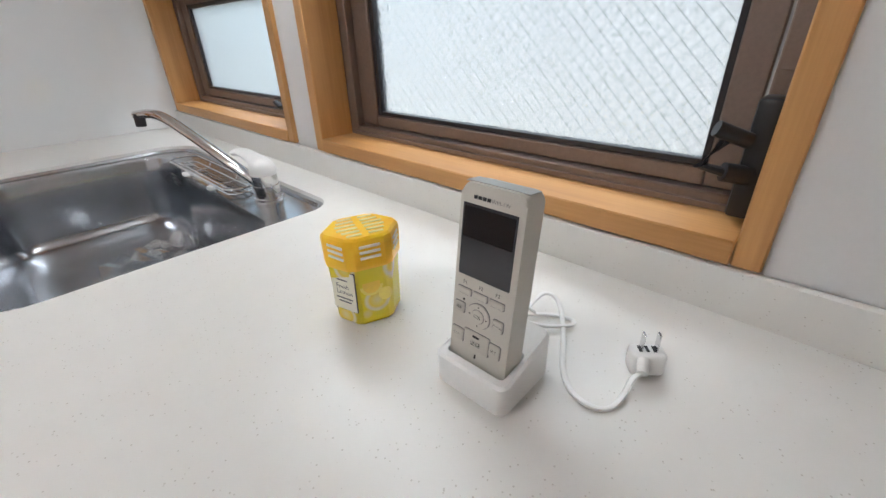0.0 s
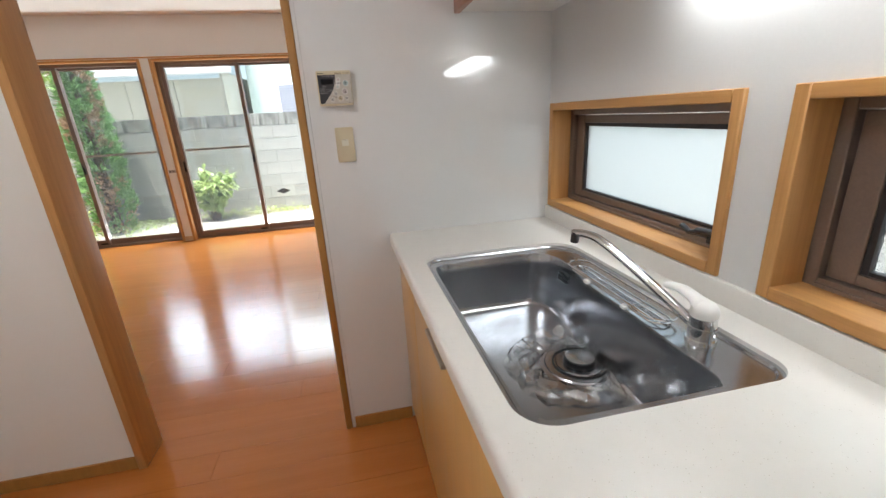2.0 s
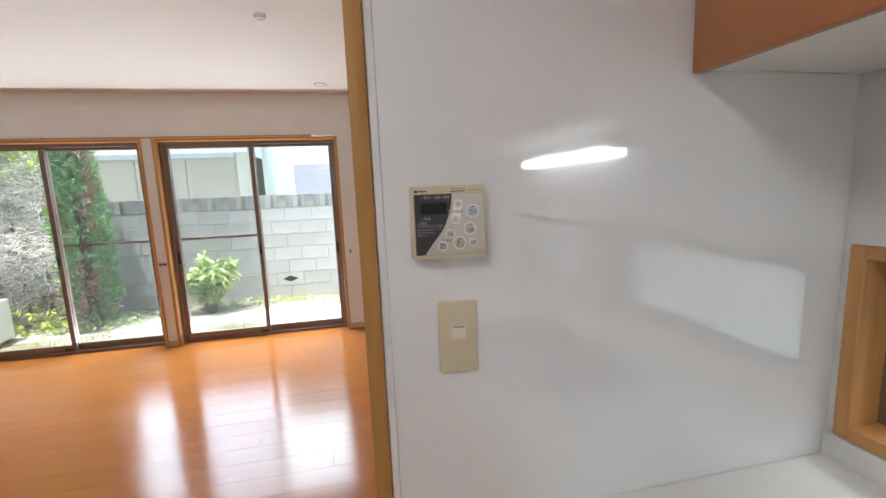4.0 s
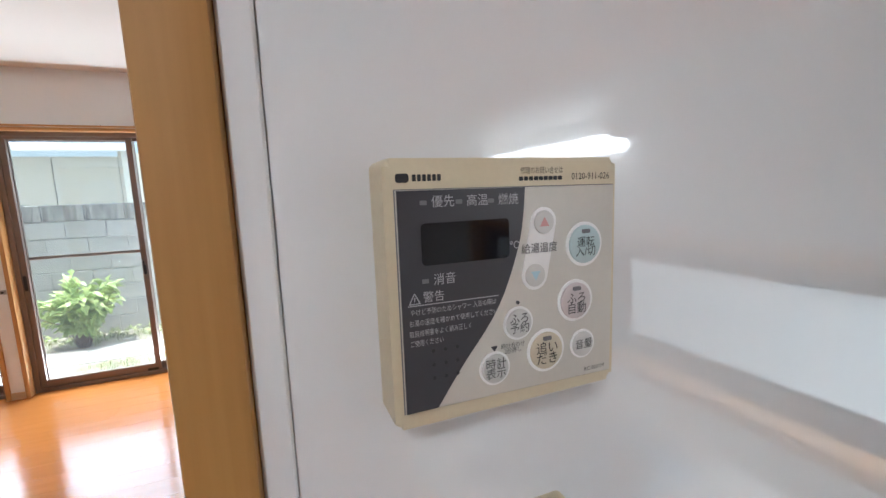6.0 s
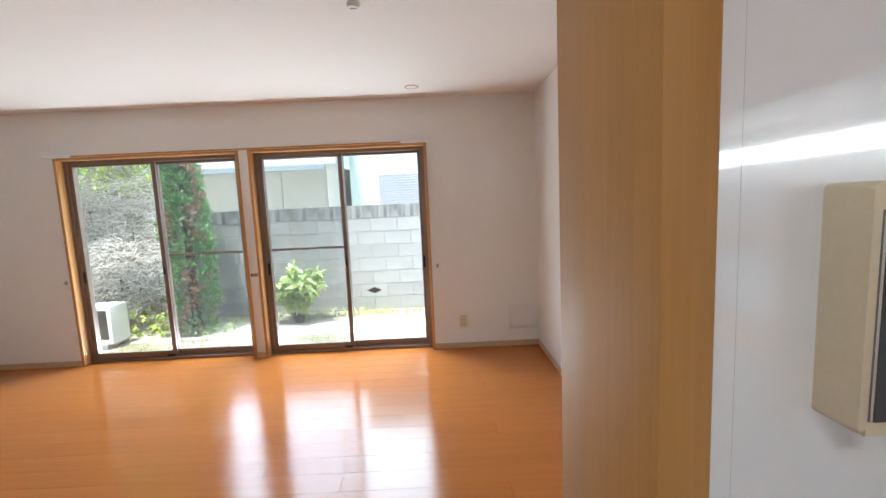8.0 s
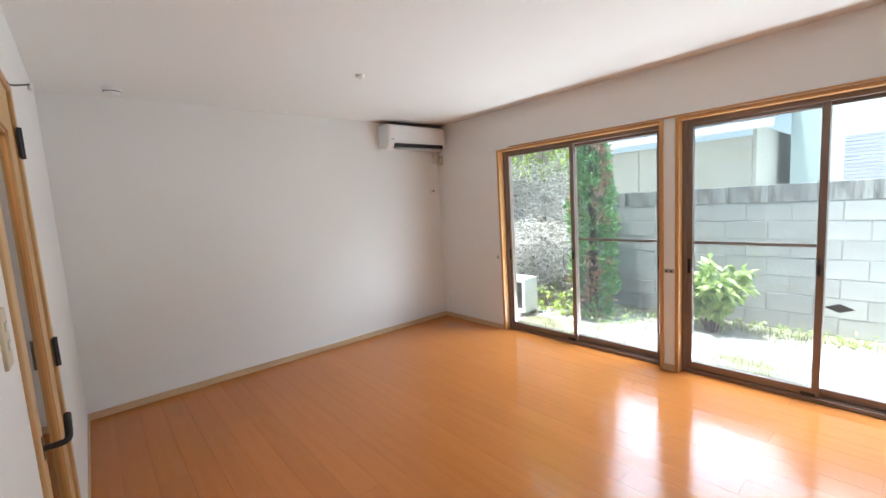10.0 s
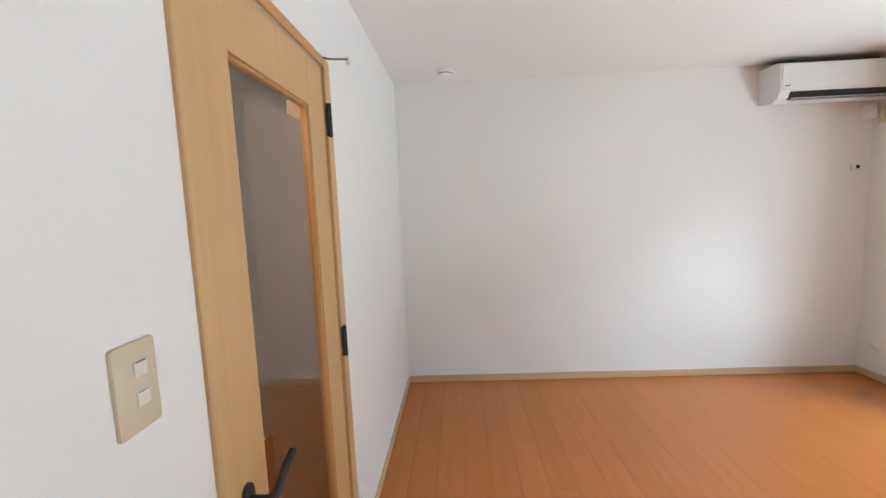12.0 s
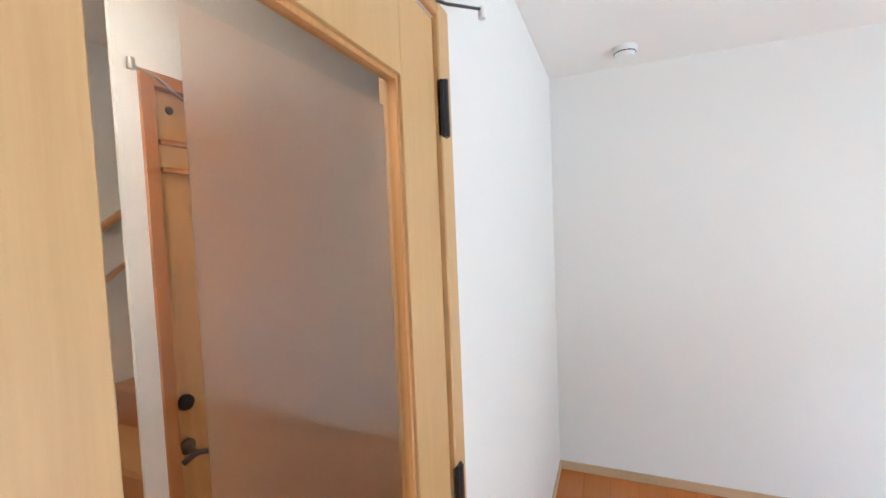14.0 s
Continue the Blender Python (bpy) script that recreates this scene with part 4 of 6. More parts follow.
def tap():
    bx, by, bz = 0.382, 0.634, CT - 0.013
    t = thing("kitchen_tap", (bx, by, bz), "chrome single-lever kitchen tap with a long swivel spout", "tap")
    b = bmesh.new()
    for r0, r1, z0, z1 in ((0.028, 0.027, 0, 0.008), (0.0245, 0.024, 0.008, 0.030), (0.026, 0.026, 0.030, 0.034), (0.0245, 0.0235, 0.034, 0.058)):
        bmesh.ops.create_cone(b, cap_ends=True, segments=32, radius1=r0, radius2=r1, depth=z1 - z0, matrix=Matrix.Translation((bx, by, bz + (z0 + z1) / 2)))
    part("base", b, M_CHROME, t)
    pts = curve_points([(bx, by + 0.012, bz + 0.024), (bx - 0.025, by + 0.065, bz + 0.062), (bx - 0.056, by + 0.160, bz + 0.114), (bx - 0.080, by + 0.232, bz + 0.148), (bx - 0.096, by + 0.270, bz + 0.155), (bx - 0.114, by + 0.300, bz + 0.152)], 6)
    n = len(pts)
    part("spout", tube(bmesh.new(), pts, [0.0105 + 0.0015 * (1 - i / n) for i in range(n)], 14, 0.85), M_CHROME, t)
    e = pts[-1]
    part("aerator", rod(bmesh.new(), e + Vector((0.004, -0.008, 0.004)), e + Vector((0.002, -0.005, -0.022)), 0.0105, 0.0100, 16), M_DARKALU, t, "dark aerator at the spout's end")
    # lever: a domed cap that runs out into a flat handle
    cap = bmesh.new()
    bmesh.ops.create_uvsphere(cap, u_segments=24, v_segments=12, radius=0.0255, matrix=Matrix.Translation((bx, by, bz + 0.062)) @ Matrix.Diagonal((1, 1, 0.95, 1)))
    part("lever_cap", cap, M_WHITE, t, "pale satin lever cap")
    lv = bmesh.new()
    tube(lv, curve_points([(bx, by - 0.006, bz + 0.066), (bx - 0.002, by + 0.022, bz + 0.080), (bx - 0.006, by + 0.058, bz + 0.088), (bx - 0.012, by + 0.092, bz + 0.084)], 5), [0.024, 0.0235, 0.023, 0.022, 0.020, 0.017, 0.0165, 0.016, 0.0155, 0.015, 0.0145, 0.014, 0.0135, 0.013, 0.012, 0.010], 14, 0.55)
    part("lever", lv, M_WHITE, t, "pale satin lever")


tap()


def plastic_wrap():
    """Crumpled clear film lying round the drain."""
    random.seed(5)
    bm = bmesh.new()
    z = CT - 0.008 - 0.181
    nu, nv = 40, 5
    rows = []
    for i in range(nu):
        a = 2 * math.pi * i / nu
        row = []
        for j in range(nv):
            r = 0.074 + 0.050 * j / (nv - 1) + random.uniform(-0.008, 0.008)
            x = 0.255 + r * math.cos(a) * (0.9 if math.cos(a) > 0 else 1.45)
            y = 0.865 + r * math.sin(a) * 1.25
            row.append(bm.verts.new((min(x, 0.300), y, z + 0.004 + random.uniform(0.0, 0.022) * (0.4 + j % 2))))
        rows.append(row)
    for i in range(nu):
        for j in range(nv - 1):
            if random.random() < 0.8:
                a, b = rows[i], rows[(i + 1) % nu]
                bm.faces.new((a[j], b[j], b[j + 1], a[j + 1]))
    solo("plastic_film", bm, M_FILM, "crumpled clear plastic film lying round the sink drain", "packaging", smooth=False)


plastic_wrap()


def base_cabinet(y0, y1, handle_at):
    """A base unit with a pale wooden door and a bar handle."""
    c = thing("base_cabinet", (0.2, (y0 + y1) / 2, 0), "pale wooden kitchen base cabinet under the worktop", "cabinet", "kitchen base cabinets")
    x = CF + 0.028
    zb = CT - 0.045 - 0.001
    fr = bmesh.new()
    box(fr, x + 0.022, XK - 0.02, y0, y0 + 0.016, 0.06, zb)
    box(fr, x + 0.022, XK - 0.02, y1 - 0.016, y1, 0.06, zb)
    box(fr, x + 0.022, XK - 0.02, y0 + 0.016, y1 - 0.016, 0.06, 0.076)
    box(fr, XK - 0.026, XK - 0.02, y0 + 0.016, y1 - 0.016, 0.076, zb)
    part("body", skew(fr), M_CABIN, c)
    part("plinth", skew(one_box(x + 0.03, x + 0.045, y0, y1, 0, 0.06)), M_CABDOOR, c)
    d = part("door", skew(one_box(x, x + 0.02, y0 + 0.002, y1 - 0.002, 0.065, zb - 0.012, r=0.002, seg=2)), M_CABDOOR, c)
    if handle_at is not None:
        a, b = handle_at
        z = 0.800
        hd = bmesh.new()
        box(hd, x - 0.026, x - 0.018, a, b, z - 0.006, z + 0.006, r=0.002)
        for yy in (a + 0.006, b - 0.006):
            box(hd, x - 0.020, x, yy - 0.006, yy + 0.006, z - 0.006, z + 0.006, r=0.001)
        part("handle", skew(hd), M_SILVER, d, "satin metal bar handle")
    return c


base_cabinet(1.30, YK - 0.014, None)
base_cabinet(0.45, 1.30, (0.787, 0.957))
base_cabinet(-0.40, 0.45, (-0.06, 0.11))
base_cabinet(KS + 0.004, -0.40, (-0.81, -0.64))


def wall_cabinet(y0, y1):
    c = thing("wall_cabinet", (0.35, (y0 + y1) / 2, 1.65), "brown wooden kitchen wall cabinet with a white underside", "cabinet", "kitchen wall cabinets")
    part("body", one_box(0.180, XK - 0.001, y0, y1, 1.652, 2.36), M_CABIN, c, "white melamine body")
    part("door", one_box(0.158, 0.179, y0 + 0.0015, y1 - 0.0015, 1.646, 2.358, r=0.002, seg=2), M_CABUP, c)
    return c


for a, b in ((1.21, YK - 0.006), (0.80, 1.21), (0.39, 0.80), (-0.02, 0.39), (-0.5, -0.02), (KS + 0.002, -0.5)):
    wall_cabinet(a, b)


def sink_light():
    t = thing("sink_light", (0.46, 0.6, 1.57), "lit white fluorescent strip light under the wall cabinet", "lamp")
    part("housing", one_box(0.455, XK - 0.001, 0.190, 0.935, 1.590, 1.650, r=0.006, seg=2), M_WHITE, t)
    part("diffuser", one_box(0.425, XK - 0.004, 0.200, 0.925, 1.555, 1.600, r=0.014, seg=3), M_LAMP, t, "glowing diffuser")


sink_light()


def fill_lamp(name, x, y, r, m, label):
    t = thing(name, (x, y, H), label, "lamp")
    b = bmesh.new()
    bmesh.ops.create_cone(b, cap_ends=True, segments=36, radius1=r, radius2=r * 1.03, depth=0.03, matrix=Matrix.Translation((x, y, H - 0.015)))
    part("rim", b, M_WHITE, t)
    b = bmesh.new()
    bmesh.ops.create_cone(b, cap_ends=True, segments=36, radius1=r * 0.78, radius2=r * 0.96, depth=0.05, matrix=Matrix.Translation((x, y, H - 0.055)))
    part("cover", b, m, t, "glowing white cover")


# Unseen ceiling lamp, added to brighten the kitchen walls and worktop.
fill_lamp("kitchen_fill_light", -1.05, 0.45, 0.24, M_KITCHENFILL, "round lit ceiling light added out of view to brighten the kitchen")
# Added fill, hidden from view, that lights the hall behind the glazed door.
fill_lamp("hall_fill_light", -2.70, 1.25, 0.14, M_HALLFILL, "round lit ceiling light added out of view to brighten the hall")


def switch_plate(name, x, y, z, w, h, face, holes, label, m=M_IVORY):
    """A wall plate with rocker switches or sockets; face is the way it looks along y."""
    t = thing(name, (x, y, z), label, "light switch" if "switch" in name else "socket")
    ps = pose(x, y, z, 90, 0, 0 if face < 0 else 180)
    b = bmesh.new()
    prism(b, rounded_outline(-w / 2, w / 2, -h / 2, h / 2, 0.006, 4), 0.0, 0.007, ps, r=0.0025)
    part("plate", b, m, t)
    for (u, v, kind) in holes:
        if kind == "rocker":
            p = bmesh.new()
            prism(p, rounded_outline(u - 0.012, u + 0.012, v - 0.011, v + 0.011, 0.0012, 2), 0.0065, 0.0095, ps, r=0.0008)
            rk = part("rocker", p, M_IVORY_PALE, t, "pale rocker")
            q = bmesh.new()
            prism(q, rounded_outline(u - 0.009, u + 0.009, v + 0.0095, v + 0.0105, 0.0002, 1), 0.0094, 0.0102, ps)
            part("mark", q, M_GREYFACE, rk)
        else:
            p = bmesh.new()
            for du in (-0.0063, 0.0063):
                prism(p, rounded_outline(u + du - 0.001, u + du + 0.001, v - 0.0042, v + 0.0042, 0.0004, 1), 0.0068, 0.0074, ps)
            part("slot", p, M_INK, t)
    return t


switch_plate("light_switch", -0.2655, YK - 0.004, 1.229, 0.064, 0.122, -1, [(0, 0.008, "rocker")], "ivory light switch on the glossy panel below the remote")
switch_plate("light_switch", -2.350, YS, 1.2775, 0.079, 0.132, 1, [(0.006, 0.026, "rocker"), (0.006, -0.018, "rocker")], "ivory double light switch beside the glazed door")
switch_plate("wall_socket", -0.302, YN, 0.283, 0.070, 0.120, -1, [(0, 0.02, "slot"), (0, -0.02, "slot")], "ivory wall socket low beside the garden door")
switch_plate("wall_socket", -5.069, YN, 0.286, 0.070, 0.095, -1, [(0, 0.018, "slot"), (0, -0.018, "slot")], "white wall socket low in the corner", M_WHITE)
switch_plate("wall_socket", -3.47, YS, 0.235, 0.070, 0.120, 1, [(0, 0.02, "slot"), (0, -0.02, "slot")], "white wall socket low beside the door hinges", M_WHITE)


def remote_panel():
    """Wall control of the water heater."""
    x0, z0, w, h = -0.3345, 1.3638, 0.1235, 0.1190
    yf = YK - 0.004 - 0.0225
    t = thing("water_heater_remote", (x0 + w / 2, YK - 0.004, z0), "beige water heater remote control with a grey display field", "control panel")
    ps = pose(x0, yf, z0, 90, 0, 0) @ Matrix.Diagonal((0.925, 0.935, 1, 1))

    def sheet(name, outline, d0, d1, m, parent, label="", r=0.0):
        b = bmesh.new()
        prism(b, [(u * w, v * h) for u, v in outline], d0, d1, ps, r=r)
        return part(name, b, m, parent, label)
    b = bmesh.new()
    prism(b, rounded_outline(0, w, 0, h, 0.0035, 5), -0.0225, 0.0, ps, r=0.0034)
    part("case", b, M_IVORY, t)
    rim = bmesh.new()
    prism(rim, [(u * w, v * h) for u, v in ((0.034, 0.062), (0.980, 0.048), (0.986, 0.888), (0.036, 0.893))], -0.001, 0.0005, ps)
    part("flap_gap", rim, M_DIMINK, t)
    flap = sheet("flap", [(0.038, 0.066), (0.976, 0.052), (0.982, 0.884), (0.040, 0.889)], 0.0, 0.0016, M_BEIGE, t, "hinged beige flap with buttons", r=0.0005)
    arc = [(0.545, 0.886), (0.536, 0.78), (0.518, 0.674), (0.469, 0.527), (0.421, 0.425), (0.363, 0.338), (0.261, 0.210), (0.161, 0.068)]
    sm = [(p.x, p.y) for p in curve_points([(a, c, 0) for a, c in arc], 4)]
    face = sheet("dark_field", [(0.040, 0.068)] + sm[::-1] + [(0.042, 0.887)], 0.0012, 0.0021, M_GREYFACE, t, "dark grey display field")
    b = bmesh.new()
    prism(b, rounded_outline(0.122 * w, 0.470 * w, 0.618 * h, 0.770 * h, 0.002, 4), 0.0017, 0.0026, ps)
    part("display", b, M_LCD, t, "black display window")
    dots = bmesh.new()
    for i in range(3):
        for j in range(3):
            prism(dots, disc((0.149 + 0.047 * i) * w, (0.296 - 0.053 * j) * h, 0.0009, 8), 0.0017, 0.0024, ps)
    part("speaker_holes", dots, M_INK, face)
    # the two temperature keys in their white field
    pill = []
    up, dn, rr = Vector((0.628 * w, 0.745 * h)), Vector((0.586 * w, 0.533 * h)), 0.0072
    d = (up - dn).normalized()
    n = Vector((-d.y, d.x))
    for k in range(13):
        a = math.pi * k / 12
        pill.append(tuple(up + (n * math.cos(a) * -1 + d * math.sin(a)) * rr))
    for k in range(13):
        a = math.pi * k / 12
        pill.append(tuple(dn + (n * math.cos(a) - d * math.sin(a)) * rr))
    b = bmesh.new()
    prism(b, pill[::-1], 0.0012, 0.0022, ps)
    pf = part("key_field", b, M_WHITE, t, "white field of the temperature keys")
    for c, mt, mk, sgn in ((up, M_BTN_GREY, M_RED, 1), (dn, M_BTN_BLUE, M_BLUEINK, -1)):
        b = bmesh.new()
        prism(b, disc(c.x, c.y, 0.0056), 0.0018, 0.0028, ps, r=0.0004)
        part("key", b, M_BTN_GREY, pf)
        b = bmesh.new()
        prism(b, [(c.x - 0.0026, c.y - 0.002 * sgn), (c.x + 0.0026, c.y - 0.002 * sgn), (c.x, c.y + 0.0024 * sgn)], 0.0026, 0.0030, ps)
        part("arrow", b, mk, pf)

    def label_at(words, u, v, size, m=M_INK, lift=0.0032, sq=1.0):
        text("lettering", words, size, ps @ Matrix.Translation((u * w, v * h, lift)), m, t, squeeze=sq)
    for u, v, r, mt, words, size, lamp in ((0.826, 0.640, 0.0112, M_BTN_BLUE, "運転\n入/切", 0.0056, True), (0.782, 0.402, 0.0108, M_BTN_PINK, "ふろ\n自動", 0.0062, True), (0.636, 0.208, 0.0110, M_BTN_TAN, "追い\nだき", 0.0066, True), (0.820, 0.204, 0.0076, M_BTN_GREY, "音量", 0.0056, False), (0.508, 0.345, 0.0082, M_BTN_GREY, "ふろ\n予約", 0.0056, False), (0.400, 0.176, 0.0082, M_BTN_GREY, "時計\n表示", 0.0056, False)):
        b = bmesh.new()
        prism(b, disc(u * w, v * h, r, 32), 0.0012, 0.0022, ps)
        ring = part("button_ring", b, M_WHITE, t, "white ring round a button")
        b = bmesh.new()
        prism(b, disc(u * w, v * h, r * 0.86, 32), 0.0018, 0.0030, ps, r=0.0005)
        part("button", b, mt, ring)
        if lamp:
            b = bmesh.new()
            prism(b, rounded_outline(u * w - 0.0024, u * w + 0.0024, v * h + r * 0.50, v * h + r * 0.68, 0.0006, 2), 0.0028, 0.0036, ps)
            part("lamp_window", b, M_DIMINK, ring)
        label_at(words, u, v - (0.012 if lamp else 0.0), size, lift=0.0033)
    label_at("給湯温度", 0.606, 0.640, 0.0052, lift=0.0026)
    for words, u, v in (("優先", 0.208, 0.843), ("高温", 0.342, 0.842), ("燃焼", 0.470, 0.840), ("消音", 0.204, 0.561)):
        label_at(words, u, v, 0.0055, M_PALEINK, 0.0024)
        b = bmesh.new()
        prism(b, rounded_outline((u - 0.085) * w, (u - 0.060) * w, (v - 0.008) * h, (v + 0.008) * h, 0.0004, 2), 0.0018, 0.0023, ps)
        part("indicator", b, M_DIMINK, face)
    label_at("℃", 0.494, 0.662, 0.0048, M_PALEINK, 0.0024)
    label_at("警告", 0.160, 0.500, 0.0052, M_PALEINK, 0.0024)
    b = bmesh.new()
    tri = [(0.068, 0.482), (0.108, 0.482), (0.088, 0.520)]
    for a, c in zip(tri, tri[1:] + tri[:1]):
        rod(b, ps @ Vector((a[0] * w, a[1] * h, 0.0022)), ps @ Vector((c[0] * w, c[1] * h, 0.0022)), 0.00022, n=4)
    rod(b, ps @ Vector((0.088 * w, 0.490 * h, 0.0022)), ps @ Vector((0.088 * w, 0.507 * h, 0.0022)), 0.0002, n=4)
    part("warning_sign", b, M_PALEINK, face)
    b = bmesh.new()
    prism(b, [(0.062 * w, 0.474 * h), (0.420 * w, 0.470 * h), (0.420 * w, 0.473 * h), (0.062 * w, 0.477 * h)], 0.0018, 0.0023, ps)
    part("rule", b, M_PALEINK, face)
    for words, v, u1 in (("やけど予防のためシャワー 入浴の際は", 0.449, 0.418), ("お湯の温度を確かめて使用してください", 0.409, 0.416), ("取扱説明書をよく読み正しく", 0.369, 0.308), ("ご使用ください", 0.333, 0.192)):
        n = len(words)
        label_at(words, (0.062 + u1) / 2, v, 0.0031, M_PALEINK, 0.0024, sq=((u1 - 0.062) * w) / (n * 0.0031))
    label_at("修理のお問い合せは", 0.632, 0.948, 0.0036, M_INK, 0.0006, 0.75)
    label_at("0120-911-026", 0.868, 0.922, 0.0046, M_INK, 0.0006, 0.92)
    label_at("RC-8201M", 0.884, 0.083, 0.0030, M_INK, 0.0022)
    label_at("時計合わせ\n2秒押し", 0.482, 0.246, 0.0030, M_INK, 0.0022, 0.9)
    for mark in ([(0.385 * w, 0.266 * h), (0.399 * w, 0.246 * h), (0.413 * w, 0.266 * h)], disc(0.507 * w, 0.430 * h, 0.0009, 10)):
        b = bmesh.new()
        prism(b, mark, 0.0014, 0.0022, ps)
        part("print_mark", b, M_GREYFACE, flap)
    # maker's mark and name, as plain shapes
    b = bmesh.new()
    prism(b, rounded_outline(0.045 * w, 0.092 * w, 0.915 * h, 0.947 * h, 0.0012, 3), -0.0002, 0.0004, ps)
    part("maker_mark", b, M_INK, t, "small dark maker's mark")
    for k in range(6):
        u = 0.105 + 0.0185 * k
        b = bmesh.new()
        prism(b, rounded_outline(u * w, (u + 0.0125) * w, 0.919 * h, 0.943 * h, 0.0003, 1), -0.0002, 0.0004, ps)
        part("maker_bar", b, M_INK, t)
    for k in range(9):
        u = 0.530 + 0.0225 * k
        b = bmesh.new()
        prism(b, rounded_outline(u * w, (u + 0.017) * w, 0.911 * h, 0.927 * h, 0.0003, 1), -0.0002, 0.0004, ps)
        part("maker_bar", b, M_INK, t)


remote_panel()


def handset():
    """Cordless intercom handset standing in its charging cradle."""
    yaw = -89.5
    base = Vector((0.289, 0.0035, CT))
    fr = Matrix.Translation(base) @ pose(0, 0, 0, 0, 0, yaw)      # x right, y away from the viewer, z up
    c = thing("charging_cradle", base, "white plastic charging cradle standing on the worktop", "charger")
    b = bmesh.new()
    w = 0.0365

    def crest(y):
        k = min(1.0, max(0.0, (y + 0.012) / 0.045))
        return 0.0325 + 0.015 * k * k * (3 - 2 * k)

    def loop(o, z=None, drop=0.0):
        return [b.verts.new((x, y, crest(y) - drop if z is None else z)) for x, y in o]
    outer = rounded_outline(-w, w, -0.0385, 0.0335, 0.0085, 5)
    inset = rounded_outline(-w + 0.0022, w - 0.0022, -0.0363, 0.0313, 0.0065, 5)
    slot = rounded_outline(-0.0292, 0.0292, -0.0300, 0.0040, 0.004, 4)
    rings = [loop(rounded_outline(-w + 0.002, w - 0.002, -0.0365, 0.0315, 0.0075, 5), 0.0), loop(outer, 0.003), loop(outer, None, 0.0026), loop(inset)]
    for lo, hi in zip(rings, rings[1:]):
        for k in range(len(lo)):
            b.faces.new((lo[k], lo[(k + 1) % len(lo)], hi[(k + 1) % len(lo)], hi[k]))
    b.faces.new(rings[0][::-1])
    well = [loop(slot), loop(slot, 0.008)]
    fill_between(b, rings[-1], well[0])
    for k in range(len(slot)):
        b.faces.new((well[0][k], well[0][(k + 1) % len(slot)], well[1][(k + 1) % len(slot)], well[1][k]))
    b.faces.new(well[1])
    bmesh.ops.recalc_face_normals(b, faces=b.faces)
    bmesh.ops.transform(b, verts=b.verts, matrix=fr)
    part("cradle_shell", b, M_WHITE, c)

    hs = fr @ pose(0, -0.0285, 0.0095, 83, 0, 0)                    # x right, y up the face, z out of the face
    hw, hh, hd = 0.0285, 0.1700, 0.0225
    h = thing("intercom_handset", base + Vector((0, 0, 0.01)), "beige cordless intercom handset standing in its cradle", "handset")
    b = bmesh.new()
    prism(b, rounded_outline(-hw, hw, 0, hh, (0.006, 0.006, 0.008, 0.008), 5), -hd, 0.0, hs, r=0.003)
    part("case", b, M_BEIGE, h)
    b = bmesh.new()
    prism(b, rounded_outline(-hw + 0.0012, hw - 0.0012, hh - 0.0005, hh + 0.0006, 0.0004, 1), -hd + 0.004, -0.004, hs)
    part("top_cap", b, M_SILVER, h, "grey cap on the top")

    def uv(u, v):
        return ((u - 0.5) * 2 * hw, (0.13 + 0.87 * v) * hh)

    def sheet(name, u0, u1, v0, v1, r, d0, d1, m, parent=h, label="", rr=0.0):
        (x0, y0), (x1, y1) = uv(u0, v0), uv(u1, v1)
        q = bmesh.new()
        prism(q, rounded_outline(x0, x1, y0, y1, r, 3), d0, d1, hs, r=rr)
        return part(name, q, m, parent, label)
    dsp = sheet("display", 0.060, 0.905, 0.505, 0.897, 0.0006, -0.001, 0.0007, M_SCREENLOW, h, "dark display glass")
    sheet("display_upper", 0.085, 0.880, 0.720, 0.882, 0.0004, 0.0004, 0.0010, M_LCD, dsp)
    for k, u in enumerate((0.195, 0.470, 0.745)):
        bt = sheet("soft_key", u - 0.115, u + 0.115, 0.395, 0.428, 0.0010, -0.001, 0.0016, M_BEIGE, h, "", 0.0004)
        sheet("key_gap", u - 0.125, u + 0.125, 0.389, 0.434, 0.0012, -0.001, 0.0003, M_DIMINK, bt)
        x, y = uv(u, 0.462)
        text("lettering", "F%d" % (k + 1), 0.0046, hs @ Matrix.Translation((x, y, 0.0006)), M_INK, h)
    x, y = uv(0.470, 0.295)
    for r, m, d, nm in ((0.0112, M_DIMINK, 0.0003, "ring_gap"), (0.0107, M_BEIGE, 0.0014, "ring_key"), (0.0062, M_DIMINK, 0.0016, "ring_gap"), (0.0057, M_BEIGE, 0.0024, "centre_key")):
        q = bmesh.new()
        prism(q, disc(x, y, r, 28), -0.001, d, hs)
        part(nm, q, m, h)
    text("lettering", "応答", 0.0036, hs @ Matrix.Translation((x, y, 0.0026)), M_INK, h)
    q = bmesh.new()
    for a in range(4):
        rot = Matrix.Rotation(radians(90 * a), 4, "Z")
        tri = [rot @ Vector(p) for p in ((-0.0008, 0.0078, 0), (0.0008, 0.0078, 0), (0, 0.0092, 0))]
        prism(q, [(x + p.x, y + p.y) for p in tri], 0.0010, 0.0017, hs)
    part("arrow_marks", q, M_INK, h)
    for u0, u1, v0, v1, words in ((0.055, 0.215, 0.275, 0.335, "解錠"), (0.725, 0.880, 0.262, 0.325, "ズーム"), (0.040, 0.235, 0.095, 0.170, "モニター"), (0.260, 0.690, 0.075, 0.190, "通話"), (0.705, 0.880, 0.095, 0.175, "終了")):
        kb = sheet("key", u0, u1, v0, v1, 0.0012, -0.001, 0.0016, M_BEIGE, h, "", 0.0005)
